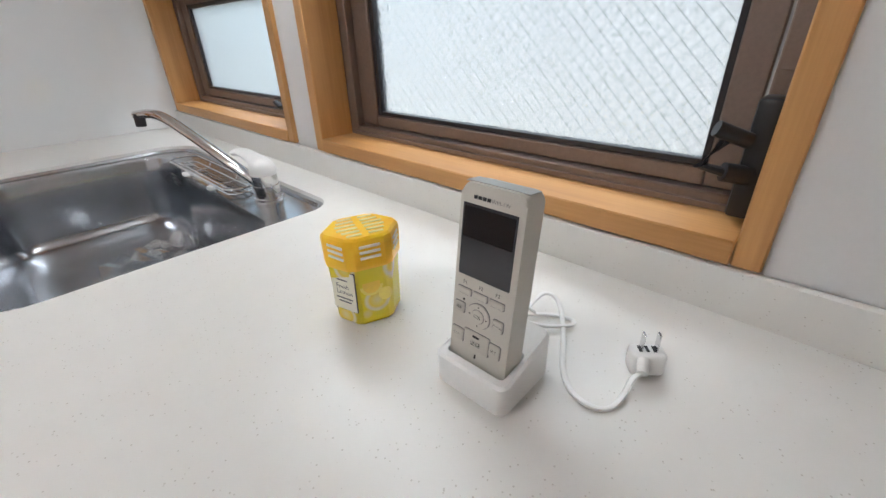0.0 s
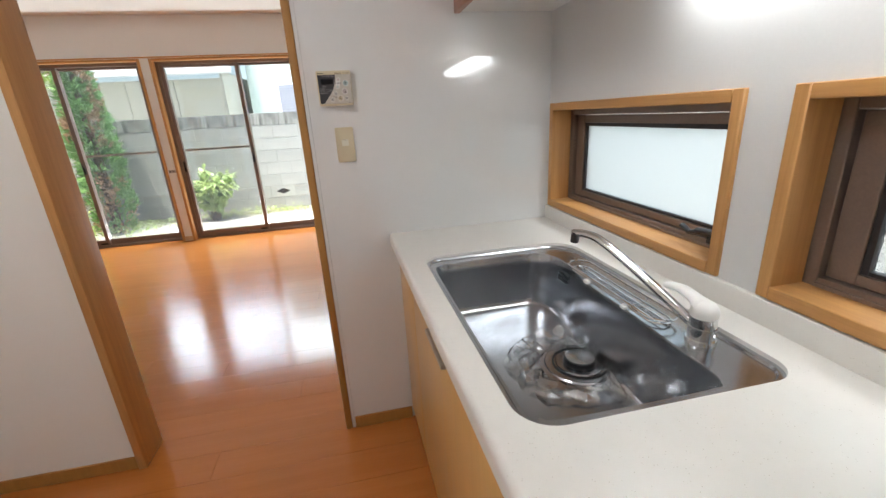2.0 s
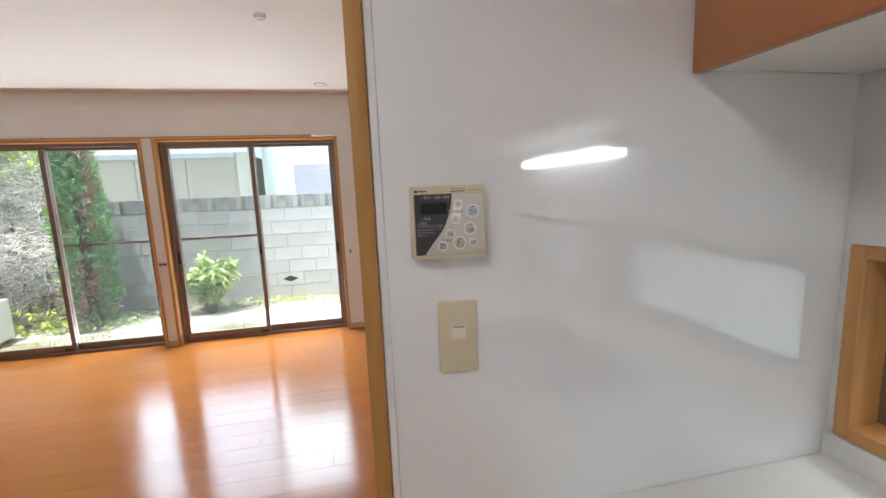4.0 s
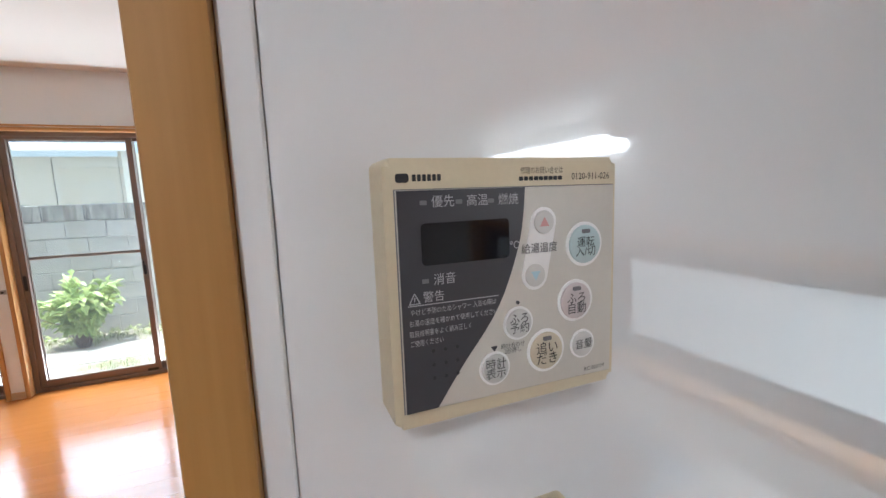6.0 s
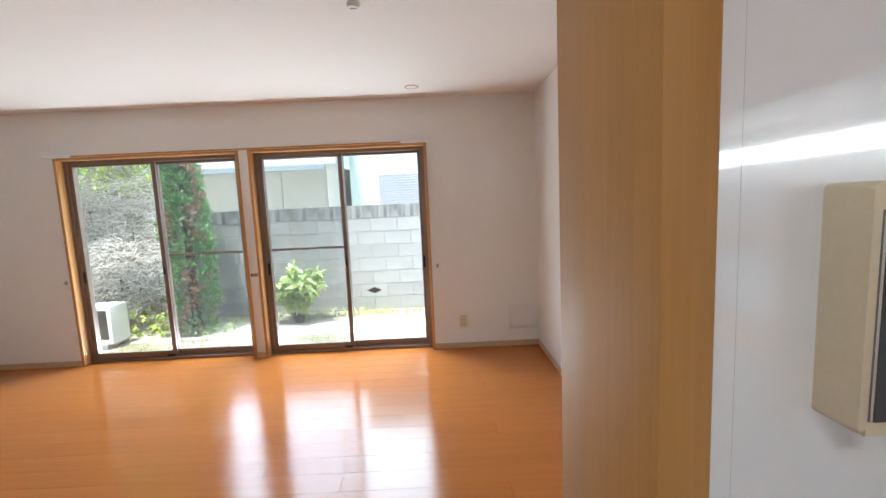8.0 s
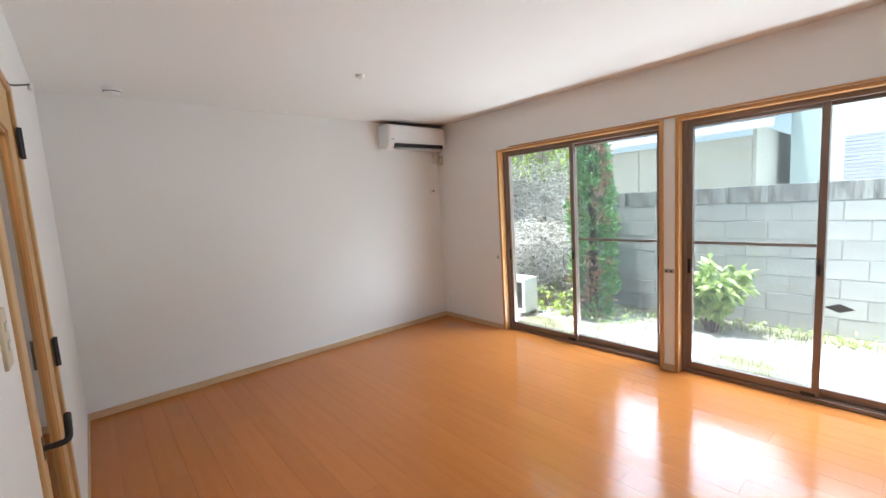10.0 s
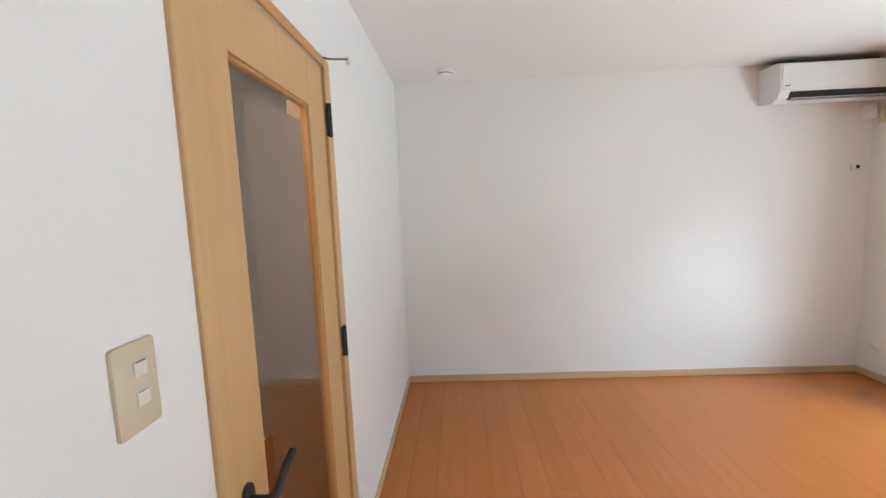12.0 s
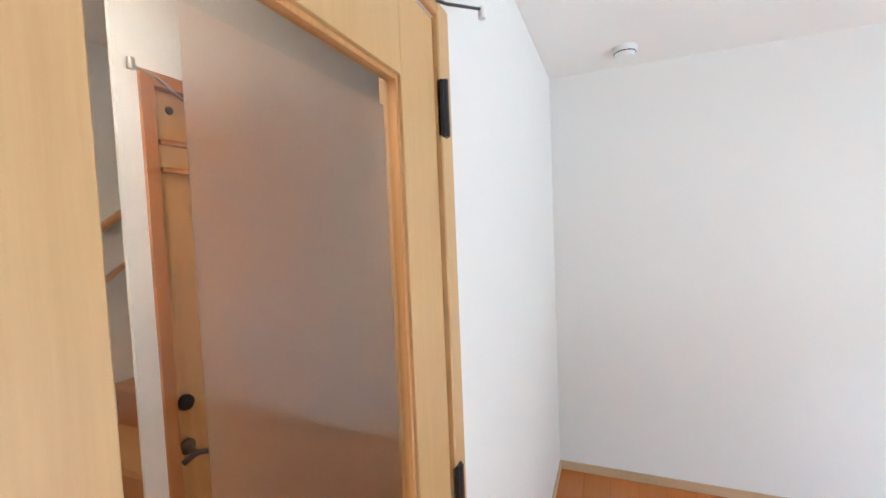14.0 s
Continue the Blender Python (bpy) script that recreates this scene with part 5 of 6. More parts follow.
        sheet("key_gap", u0 - 0.012, u1 + 0.012, v0 - 0.004, v1 + 0.004, 0.0014, -0.001, 0.0004, M_DIMINK, kb)
        x, y = uv((u0 + u1) / 2, (v0 + v1) / 2 - (0.012 if words == "通話" else 0))
        text("lettering", words, 0.0052 if words == "通話" else 0.0030, hs @ Matrix.Translation((x, y, 0.0019)), M_INK, h, squeeze=0.62 if len(words) == 4 else 1)
    sheet("lamp_window", 0.420, 0.530, 0.160, 0.172, 0.0004, 0.001, 0.0021, M_INK)
    sheet("microphone_slot", 0.455, 0.480, 0.020, 0.045, 0.0003, -0.001, 0.0006, M_INK)
    sheet("indicator", 0.175, 0.205, 0.352, 0.364, 0.0004, -0.001, 0.0006, M_INK)
    for k in range(4):
        sheet("maker_bar", 0.215 + 0.07 * k, 0.270 + 0.07 * k, 0.925, 0.943, 0.0003, -0.0005, 0.0004, M_INK)
    x, y = uv(0.635, 0.932)
    text("lettering", "WM-1W", 0.0044, hs @ Matrix.Translation((x, y, 0.0005)), M_DIMINK, h)
    # cable and plug
    cb = thing("power_cable", (0.37, -0.05, CT), "white flat power cable with an upright two-pin plug", "cable")
    z = CT + 0.0026
    q = bmesh.new()
    tube(q, curve_points([(0.352, 0.010, z + 0.006), (0.387, 0.033, z), (0.405, 0.032, z + 0.006), (0.430, 0.030, z + 0.012), (0.436, 0.018, z + 0.010), (0.421, 0.001, z + 0.004), (0.389, -0.019, z), (0.354, -0.038, z), (0.335, -0.057, z), (0.331, -0.076, z), (0.340, -0.088, z), (0.357, -0.091, z + 0.002), (0.372, -0.091, z + 0.008), (0.382, -0.095, z + 0.012)], 6), 0.0026, 8, 0.75)
    part("lead", q, M_WHITE, cb)
    q = bmesh.new()
    tube(q, curve_points([(0.352, 0.010, z + 0.010), (0.375, 0.024, z + 0.016), (0.398, 0.026, z + 0.004), (0.418, 0.010, z), (0.424, -0.010, z), (0.412, -0.014, z + 0.002), (0.392, 0.004, z + 0.004), (0.378, 0.022, z + 0.012), (0.384, 0.030, z + 0.024), (0.396, 0.018, z + 0.012)], 6), 0.0024, 8, 0.8)
    part("coiled_lead", q, M_WHITE, cb)
    q = bmesh.new()
    for k in range(6):
        f = k / 6
        p = Vector((0.380 + 0.012 * f, -0.096 + 0.004 * f, CT + 0.015 + 0.004 * f))
        rod(q, p, p + Vector((0.0022, 0.0008, 0.0008)), 0.0046 + 0.001 * f, n=10)
    part("strain_relief", q, M_WHITE, cb)
    pm = Matrix.Translation((0.403, -0.091, CT)) @ pose(0, 0, 0, 0, 0, -52)
    q = one_box(-0.0145, 0.0145, -0.0095, 0.0095, 0.0, 0.024, r=0.0045, seg=3)
    bmesh.ops.transform(q, verts=q.verts, matrix=pm)
    pl = part("plug_body", q, M_WHITE, cb)
    q = bmesh.new()
    for u in (-0.0064, 0.0064):
        box(q, u - 0.0009, u + 0.0009, -0.0031, 0.0031, 0.024, 0.041, r=0.0004)
    bmesh.ops.transform(q, verts=q.verts, matrix=pm)
    part("pins", q, M_CHROME, pl, "two flat metal pins")
    q = bmesh.new()
    for u in (-0.0075, -0.0015, 0.0045):
        box(q, u - 0.0012, u + 0.0016, -0.004, 0.004, 0.0236, 0.0243)
    bmesh.ops.transform(q, verts=q.verts, matrix=pm)
    part("plug_print", q, M_INK, pl)
    cb.matrix_basis = Matrix.Translation((-0.021, -0.003, 0)) @ cb.matrix_basis


handset()


def freshener():
    """Hexagonal air freshener with a slotted lid."""
    cx, cy = 0.277, 0.168
    t = thing("air_freshener", (cx, cy, CT), "yellow hexagonal lemon air freshener jar with a slotted orange lid", "air freshener")
    turn = -21

    def hexa(r, k=0.82):
        out = []
        for i in range(6):
            for da in (-7, 7):
                a = radians(60 * i + da)
                out.append((r * math.cos(a), r * math.sin(a) * k))
        return out

    def lay(b):
        bmesh.ops.transform(b, verts=b.verts, matrix=Matrix.Translation((cx, cy, CT)) @ pose(0, 0, 0, 0, 0, turn))
        return b

    def stack(rows, k=0.82):
        b = bmesh.new()
        loops = [[b.verts.new((x, y, z)) for x, y in hexa(r, k)] for r, z in rows]
        for lo, hi in zip(loops, loops[1:]):
            for i in range(12):
                b.faces.new((lo[i], lo[(i + 1) % 12], hi[(i + 1) % 12], hi[i]))
        b.faces.new(loops[0][::-1])
        b.faces.new(loops[-1])
        return b
    jb = part("jar", lay(stack([(0.0330, 0.0), (0.0350, 0.003), (0.0362, 0.036), (0.0375, 0.070), (0.0375, 0.078)])), M_JAR, t, "printed lemon jar", smooth=False)
    lid = stack([(0.0392, 0.068), (0.0398, 0.071), (0.0402, 0.096), (0.0394, 0.1005), (0.0366, 0.1030)])
    lid_ob = part("lid", lay(lid), M_LID, t, "orange-yellow slotted lid", smooth=False)
    slot_mat = surface("lid_slot_shine", (0.92, 0.80, 0.42), 0.3, vary=0.05)
    for k in range(6):
        v = -0.021 + 0.0084 * k
        span = 0.026 - abs(v) * 0.35
        for u0, u1 in ((-span, -0.0035), (0.0035, span)):
            part("lid_slot", lay(one_box(u0, u1, v - 0.0019, v + 0.0019, 0.1022, 0.1040, r=0.0006)), slot_mat, lid_ob, "paler slot in the lid")
    side_mat = surface("lid_side_slot", (0.90, 0.86, 0.74), 0.3, vary=0.05)
    for i in range(6):
        for k in range(3):
            mm = pose(0, 0, 0, 0, 0, 60 * i + 30)
            b = bmesh.new()
            box(b, 0.0318 if i in (1, 4) else 0.0352, 0.0332 if i in (1, 4) else 0.0366, -0.0105, 0.0105, 0.081 + 0.006 * k, 0.0838 + 0.006 * k, r=0.0004, m=mm)
            part("side_slot", lay(b), side_mat, lid_ob, "pale side slot")
    # paper label on one side with its lettering
    fn = Matrix.Translation((cx, cy, CT)) @ pose(0, 0, 0, 0, 0, turn + 210) @ pose(0.0323, 0, 0.042, 88, 0, 94)
    b = bmesh.new()
    prism(b, rounded_outline(-0.0158, 0.0158, -0.023, 0.023, 0.0006, 2), -0.001, 0.0003, fn)
    lb = part("label", b, M_INK, jb, "cream paper label with a black border")
    b = bmesh.new()
    prism(b, rounded_outline(-0.0153, 0.0153, -0.0225, 0.0225, 0.0005, 2), -0.0008, 0.0006, fn)
    part("label_paper", b, M_PAPER, lb)
    text("lettering", "Fresh\n  Lemon", 0.0078, fn @ Matrix.Translation((-0.001, 0.002, 0.0008)), M_INK, jb)
    for v, u0, u1 in ((0.013, -0.008, 0.006), (-0.0085, -0.011, 0.011), (-0.0125, -0.008, 0.009)):
        b = bmesh.new()
        prism(b, rounded_outline(u0, u1, v - 0.0007, v + 0.0007, 0.0002, 1), 0.0004, 0.0009, fn)
        part("label_bar", b, M_GREYFACE, lb)
    # lemon slices printed on the next side
    b = bmesh.new()
    f2 = Matrix.Translation((cx, cy, CT)) @ pose(0, 0, 0, 0, 0, turn + 270) @ pose(0.0276, 0, 0.036, 88, 0, 90)
    prism(b, disc(-0.002, 0.012, 0.0125, 24), -0.001, 0.0004, f2)
    prism(b, disc(0.012, -0.002, 0.0075, 20), -0.001, 0.0003, f2)
    part("printed_slices", b, surface("lemon_slice_print", (0.93, 0.76, 0.16), 0.3, fine=200, vary=0.1), jb, "printed lemon slices")
    b = bmesh.new()
    prism(b, disc(-0.002, 0.012, 0.0095, 24), 0.0003, 0.0007, f2)
    part("printed_pulp", b, surface("lemon_pulp_print", (0.90, 0.62, 0.05), 0.3, fine=300, vary=0.12), jb)


freshener()

# ---- living room ----


def glazed_door():
    y = YS
    d = thing("door_1", ((D0 + D1) / 2, y, 0), "closed pale wooden door with a tall frosted glass pane", "door", kind="structure")
    part("casing", one_box(D0 - 0.006, D0 + 0.040, YK - 0.005, y + 0.010, 0, DH + 0.034, r=0.003), M_DOOR, d)
    part("casing", one_box(D1 - 0.055, D1 + 0.006, YK - 0.005, y + 0.010, 0, DH + 0.034, r=0.003), M_DOOR, d)
    part("casing", one_box(D1 + 0.006, D0 - 0.006, YK - 0.005, y + 0.010, DH, DH + 0.034, r=0.003), M_TRIM_X, d)
    l0, l1 = D0 - 0.010, D1 + 0.010
    ya, yb = y - 0.038, y - 0.002
    g0, g1, gz0, gz1 = -2.702, -3.184, 0.22, 1.867
    lf = bmesh.new()
    box(lf, g0, l0, ya, yb, 0.008, DH - 0.004, r=0.002)
    box(lf, l1, g1, ya, yb, 0.008, DH - 0.004, r=0.002)
    box(lf, g1, g0, ya, yb, gz1, DH - 0.004, r=0.001)
    box(lf, g1, g0, ya, yb, 0.008, gz0, r=0.001)
    leaf = part("leaf", lf, M_DOOR, d)
    bead = bmesh.new()
    for (a, b, u, v) in ((g0 - 0.003, g0, gz0, gz1), (g1, g1 + 0.010, gz0, gz1), (g1 + 0.010, g0 - 0.003, gz1 - 0.010, gz1), (g1 + 0.010, g0 - 0.003, gz0, gz0 + 0.010)):
        box(bead, a, b, ya + 0.008, yb - 0.007, u, v, r=0.0015)
    part("glazing_bead", bead, M_TRIM, leaf)
    f0, f1 = -2.786, -3.150
    zt, zl = gz1 - 0.058, gz0 + 0.058
    p = part("pane", one_box(g1 + 0.008, g0 - 0.002, y - 0.022, y - 0.018, gz0 + 0.006, gz1 - 0.006), M_DOORGLASS, leaf, "clear glass pane", smooth=False)
    p.visible_shadow = False
    p = part("frosting", one_box(f1, f0, y - 0.0228, y - 0.0222, zl, zt), M_DOORFROST, leaf, "frosted middle of the pane", smooth=False)
    p.visible_shadow = False
    for z0 in (0.200, 0.944, 1.786):
        h = part("hinge", one_box(D1 - 0.022, D1 + 0.006, y - 0.002, y + 0.016, z0, z0 + 0.122, r=0.004, seg=2), M_BLACK, d, "black door hinge")
        part("knuckle", rod(bmesh.new(), (D1 - 0.006, y + 0.016, z0 + 0.001), (D1 - 0.006, y + 0.016, z0 + 0.121), 0.007, n=10), M_BLACK, h)
    # lever handle
    hx, hz = -2.607, 0.905
    hd = bmesh.new()
    prism(hd, rounded_outline(-0.019, 0.019, -0.034, 0.034, 0.018, 6), 0, 0.009, pose(hx, y - 0.002, hz, 90, 0, 180), r=0.003)
    ro = part("rose", hd, M_BLACK, leaf, "black lever handle with an oval rose")
    lv = bmesh.new()
    tube(lv, curve_points([(hx, y + 0.004, hz), (hx, y + 0.046, hz + 0.001), (hx - 0.016, y + 0.058, hz + 0.006), (hx - 0.062, y + 0.058, hz + 0.030), (hx - 0.112, y + 0.056, hz + 0.040)], 5), 0.0095, 10, 0.9)
    part("lever", lv, M_BLACK, ro)
    # door stay at the top corner
    st = thing("door_stay", (D1 - 0.05, y, 2.04), "small metal door stay on the wall above the hinges", "door stay")
    part("arm", tube(bmesh.new(), [(D1 + 0.03, y + 0.004, 2.062), (D1 - 0.02, y + 0.020, 2.070), (-3.500, y + 0.060, 2.112)], 0.0036, 6), M_DARKALU, st)
    part("eye", rod(bmesh.new(), (-3.500, y + 0.060, 2.116), (-3.500, y + 0.060, 2.090), 0.009, n=14), M_WHITE, st)
    part("bracket", one_box(D1 + 0.02, D1 + 0.06, y - 0.002, y + 0.012, 2.056, 2.067, r=0.001), M_SILVER, st)


glazed_door()


def air_conditioner():
    y0, y1, z0, z1 = 4.600, 5.435, 2.160, 2.440
    xw = XW
    t = thing("air_conditioner", (xw, (y0 + y1) / 2, z0), "white wall-mounted split air conditioner under the ceiling", "air conditioner")
    prof = [(0.0, z0 + 0.02), (0.0, z1), (0.185, z1), (0.215, z1 - 0.018), (0.222, z0 + 0.075), (0.200, z0 + 0.028), (0.140, z0)]
    b = bmesh.new()
    lo = [b.verts.new((xw + 0.002 + x, y0, z)) for x, z in prof]
    hi = [b.verts.new((xw + 0.002 + x, y1, z)) for x, z in prof]
    b.faces.new(lo)
    b.faces.new(hi[::-1])
    n = len(prof)
    for k in range(n):
        b.faces.new((lo[k], lo[(k + 1) % n], hi[(k + 1) % n], hi[k]))
    bmesh.ops.bevel(b, geom=b.edges[:], offset=0.006, segments=2, affect="EDGES", profile=0.5)
    part("case", b, M_WHITE, t)
    part("front_panel", one_box(xw + 0.222, xw + 0.229, y0 + 0.012, y1 - 0.012, z0 + 0.088, z1 - 0.016, r=0.003), M_WHITE, t)
    part("air_outlet", one_box(xw + 0.150, xw + 0.2245, y0 + 0.075, y1 - 0.035, z0 + 0.018, z0 + 0.070, r=0.004), M_BLACK, t, "dark air outlet")
    for k in range(2):
        fl = one_box(-0.03, 0.03, y0 + 0.08, y1 - 0.04, -0.002, 0.002, r=0.001)
        bmesh.ops.transform(fl, verts=fl.verts, matrix=Matrix.Translation((xw + 0.206 - 0.02 * k, 0, z0 + 0.030 - 0.012 * k)) @ pose(0, 0, 0, 0, 28, 0))
        part("flap", fl, M_WHITE, t)
    part("intake_grille", one_box(xw + 0.02, xw + 0.17, y0 + 0.03, y1 - 0.03, z1 - 0.001, z1 + 0.004), M_DARKALU, t, "dark intake grille on the top")
    part("badge", one_box(xw + 0.2285, xw + 0.2298, y0 + 0.03, y0 + 0.07, z0 + 0.105, z0 + 0.113), M_DIMINK, t)
    # plate and pipe cover beside it
    p = thing("pipe_cover", (xw, 5.44, 2.04), "small white pipe cover and ivory plate below the air conditioner", "pipe cover")
    part("cover", one_box(xw, xw + 0.05, 5.395, 5.465, 2.035, 2.160, r=0.006, seg=2), M_WHITE, p)
    sk = thing("wall_socket", (-5.115, YN, 2.06), "ivory socket high in the corner beside the air conditioner", "socket")
    part("plate", one_box(-5.153, -5.080, YN - 0.008, YN, 1.998, 2.122, r=0.003), M_IVORY, sk)
    part("outlet", one_box(-5.132, -5.101, YN - 0.020, YN - 0.007, 2.038, 2.083, r=0.003), M_IVORY_PALE, sk)
    r = thing("remote_holder", (xw, 5.37, 1.67), "small white remote holder on the wall", "holder")
    part("holder", one_box(xw, xw + 0.018, 5.335, 5.390, 1.650, 1.700, r=0.004), M_WHITE, r)
    part("dark_screw", one_box(xw + 0.017, xw + 0.022, 5.360, 5.385, 1.666, 1.690, r=0.002), M_BLACK, r)


air_conditioner()


def round_fixture(name, x, y, r, drop, label, cat, slot=True):
    t = thing(name, (x, y, H), label, cat)
    b = bmesh.new()
    for r0, r1, z0, z1 in ((r * 1.0, r * 1.0, 0, drop * 0.35), (r * 0.98, r * 0.72, drop * 0.35, drop)):
        bmesh.ops.create_cone(b, cap_ends=True, segments=28, radius1=r1, radius2=r0, depth=z1 - z0, matrix=Matrix.Translation((x, y, H - (z0 + z1) / 2)))
    part("body", b, M_WHITE, t)
    if slot:
        q = bmesh.new()
        tube(q, [(x + r * 0.86 * math.cos(a), y + r * 0.86 * math.sin(a), H - drop * 0.62) for a in (2 * math.pi * k / 24 for k in range(25))], 0.003, 6)
        part("sensing_slot", q, M_DARKALU, t, "dark ring slot")


round_fixture("smoke_alarm", -4.906, 2.176, 0.060, 0.048, "round white smoke alarm on the ceiling", "smoke alarm")
cs = thing("ceiling_light_socket", (-3.784, 3.576, H), "small white ceiling light socket", "ceiling socket")
b = bmesh.new()
bmesh.ops.create_cone(b, cap_ends=True, segments=24, radius1=0.030, radius2=0.034, depth=0.022, matrix=Matrix.Translation((-3.784, 3.576, H - 0.011)))
part("body", b, M_WHITE, cs)
part("tab", one_box(-3.801, -3.767, 3.571, 3.581, H - 0.028, H - 0.021, r=0.002), M_WHITE, cs)
c2 = copy_thing(cs, Matrix.Translation((-0.890, 3.619, H)))


def downlight(x, y):
    t = thing("recessed_downlight", (x, y, H), "small unlit recessed ceiling downlight with a brass rim", "downlight")
    q = bmesh.new()
    tube(q, [(x + 0.055 * math.cos(a), y + 0.055 * math.sin(a), H - 0.002) for a in (2 * math.pi * k / 28 for k in range(29))], 0.006, 8, 0.5)
    part("rim", q, M_TRIM, t)
    q = bmesh.new()
    prism(q, disc(x, y, 0.052, 28), H - 0.003, H - 0.0005)
    part("lens", q, M_WHITE, t)


downlight(-0.691, 5.127)

hatch = thing("access_panel", (0.25, YN, 0.32), "square off-white access panel low in the wall corner", "access panel")
part("frame", one_box(0.166, 0.432, YN - 0.006, YN, 0.180, 0.450, r=0.002), M_CABIN, hatch)
part("cover", one_box(0.178, 0.420, YN - 0.010, YN - 0.005, 0.192, 0.438, r=0.002), M_CABIN, hatch)

# ---- hall ----
hd = thing("door_2", (-3.68, HN, 0), "closed orange-brown wooden hall door with black fittings", "door", kind="structure")
part("casing", one_box(-3.285, -3.325, HN - 0.1, HN + 0.010, 0, 2.075, r=0.002), M_CABUP, hd)
part("casing", one_box(-4.07, -4.03, HN - 0.1, HN + 0.010, 0, 2.075, r=0.002), M_CABUP, hd)
part("casing", one_box(-4.03, -3.325, HN - 0.1, HN + 0.010, 2.035, 2.075, r=0.002), M_CABUP, hd)
lf = part("leaf", one_box(-4.027, -3.328, HN - 0.045, HN - 0.008, 0.008, 2.032, r=0.002), M_TRIM, hd)
for z0, z1 in ((0.15, 0.80), (1.0, 1.70)):
    part("raised_panel", one_box(-3.93, -3.43, HN - 0.010, HN - 0.002, z0, z1, r=0.006), M_TRIM, lf)
b = bmesh.new()
prism(b, disc(0, 0, 0.024, 20), 0, 0.014, pose(-3.356, HN - 0.008, 1.094, 90, 0, 180), r=0.003)
part("deadbolt_knob", b, M_BLACK, lf, "round black deadbolt")
b = bmesh.new()
prism(b, disc(0, 0, 0.024, 20), 0, 0.012, pose(-3.352, HN - 0.008, 0.958, 90, 0, 180), r=0.003)
tube(b, curve_points([(-3.312, HN + 0.03, 0.930), (-3.352, HN + 0.036, 0.944), (-3.392, HN + 0.03, 0.928)], 4), 0.009, 8)
rod(b, (-3.352, HN, 0.956), (-3.352, HN + 0.034, 0.944), 0.009, n=8)
part("thumb_lever", b, M_BLACK, lf, "black winged lever")
b = bmesh.new()
prism(b, disc(0, 0, 0.012, 18), 0, 0.006, pose(-3.374, HN - 0.008, 1.978, 90, 0, 180), r=0.002)
prism(b, disc(0, 0, 0.005, 12), 0.0055, 0.008, pose(-3.374, HN - 0.008, 1.978, 90, 0, 180))
part("peephole", b, M_DARKALU, lf, "small round peephole")
b = bmesh.new()
for z0 in (1.872, 1.790):
    box(b, -4.0, -3.335, HN - 0.009, HN + 0.004, z0, z0 + 0.016, r=0.003)
part("moulding", b, M_CABUP, lf, "two horizontal mouldings")
b = bmesh.new()
rod(b, (-3.240, HN + 0.05, 2.045), (-3.240, HN + 0.05, 2.075), 0.010, n=12)
tube(b, [(-3.240, HN + 0.05, 2.058), (-3.31, HN + 0.04, 2.050), (-3.46, HN + 0.012, 1.985)], 0.004, 6)
part("door_stay", b, M_SILVER, hd)


def stair():
    """Wooden stairs that climb behind the hall wall."""
    for k in range(9):
        x1 = -2.75 - 0.225 * k
        z = 0.19 * (k + 1)
        st = thing("stair_step", (x1, 0.4, 0), "wooden stair step beside the hall", "step", "stair steps")
        part("tread", one_box(x1 - 0.245, x1, -0.02, HN - 0.075, z - 0.03, z, r=0.003), M_TRIM_X, st)
        part("riser", one_box(x1 - 0.018, x1 - 0.003, -0.02, HN - 0.075, z - 0.19, z - 0.031), M_CABUP, st)
    h = thing("handrail", (-3.2, 0.03, 1.0), "round wooden handrail along the stair wall", "handrail")
    part("rail", rod(bmesh.new(), (-2.4, 0.04, 0.745), (-4.5, 0.04, 2.320), 0.018, n=12), M_TRIM_X, h)
    part("lower_rail", rod(bmesh.new(), (-2.4, 0.04, 0.515), (-4.5, 0.04, 2.090), 0.014, n=12), M_TRIM_X, h)
    for x in (-2.7, -3.4):
        z = 0.745 + (-2.4 - x) * 0.75
        part("bracket", rod(bmesh.new(), (x, -0.02, z - 0.03), (x, 0.04, z - 0.012), 0.006, n=8), M_SILVER, h)


stair()

# ---- garden ----
GZ = -0.10
structure("ground", one_box(-60, 60, YN + 0.14, 90, GZ - 0.2, GZ), M_GROUND, "dry garden ground with patchy soil")
g2 = structure("ground_side", one_box(XK + 0.15, 60, -60, YN + 0.14, GZ - 0.2, GZ), M_PATH, "pale ground beside the house")
structure("pavement", one_box(-7.5, 3.0, 6.45, 6.98, GZ - 0.02, GZ + 0.012, r=0.006), M_PATH, "pale worn garden path in front of the block wall")
step = solo("house_plinth", one_box(XW - 0.12, XK + 0.15, YN + 0.02, YN + 0.135, GZ - 0.15, -0.122), M_MORTAR, "grey concrete plinth under the garden doors", "plinth", kind="structure")

# block wall
BY, BX0, BX1, BTOP = 7.62, -8.33, 3.0, 1.495
wall = structure("wall_garden", one_box(BX0, BX1, BY - 0.002, BY + 0.12, GZ, BTOP - 0.004), M_MORTAR, "grey concrete block garden wall, stained black along the top")


def block_mesh(name, lx, hz, m):
    b = one_box(-lx / 2, lx / 2, 0, 0.02, -hz / 2, hz / 2, r=0.004)
    return mesh_of(name, b, m)


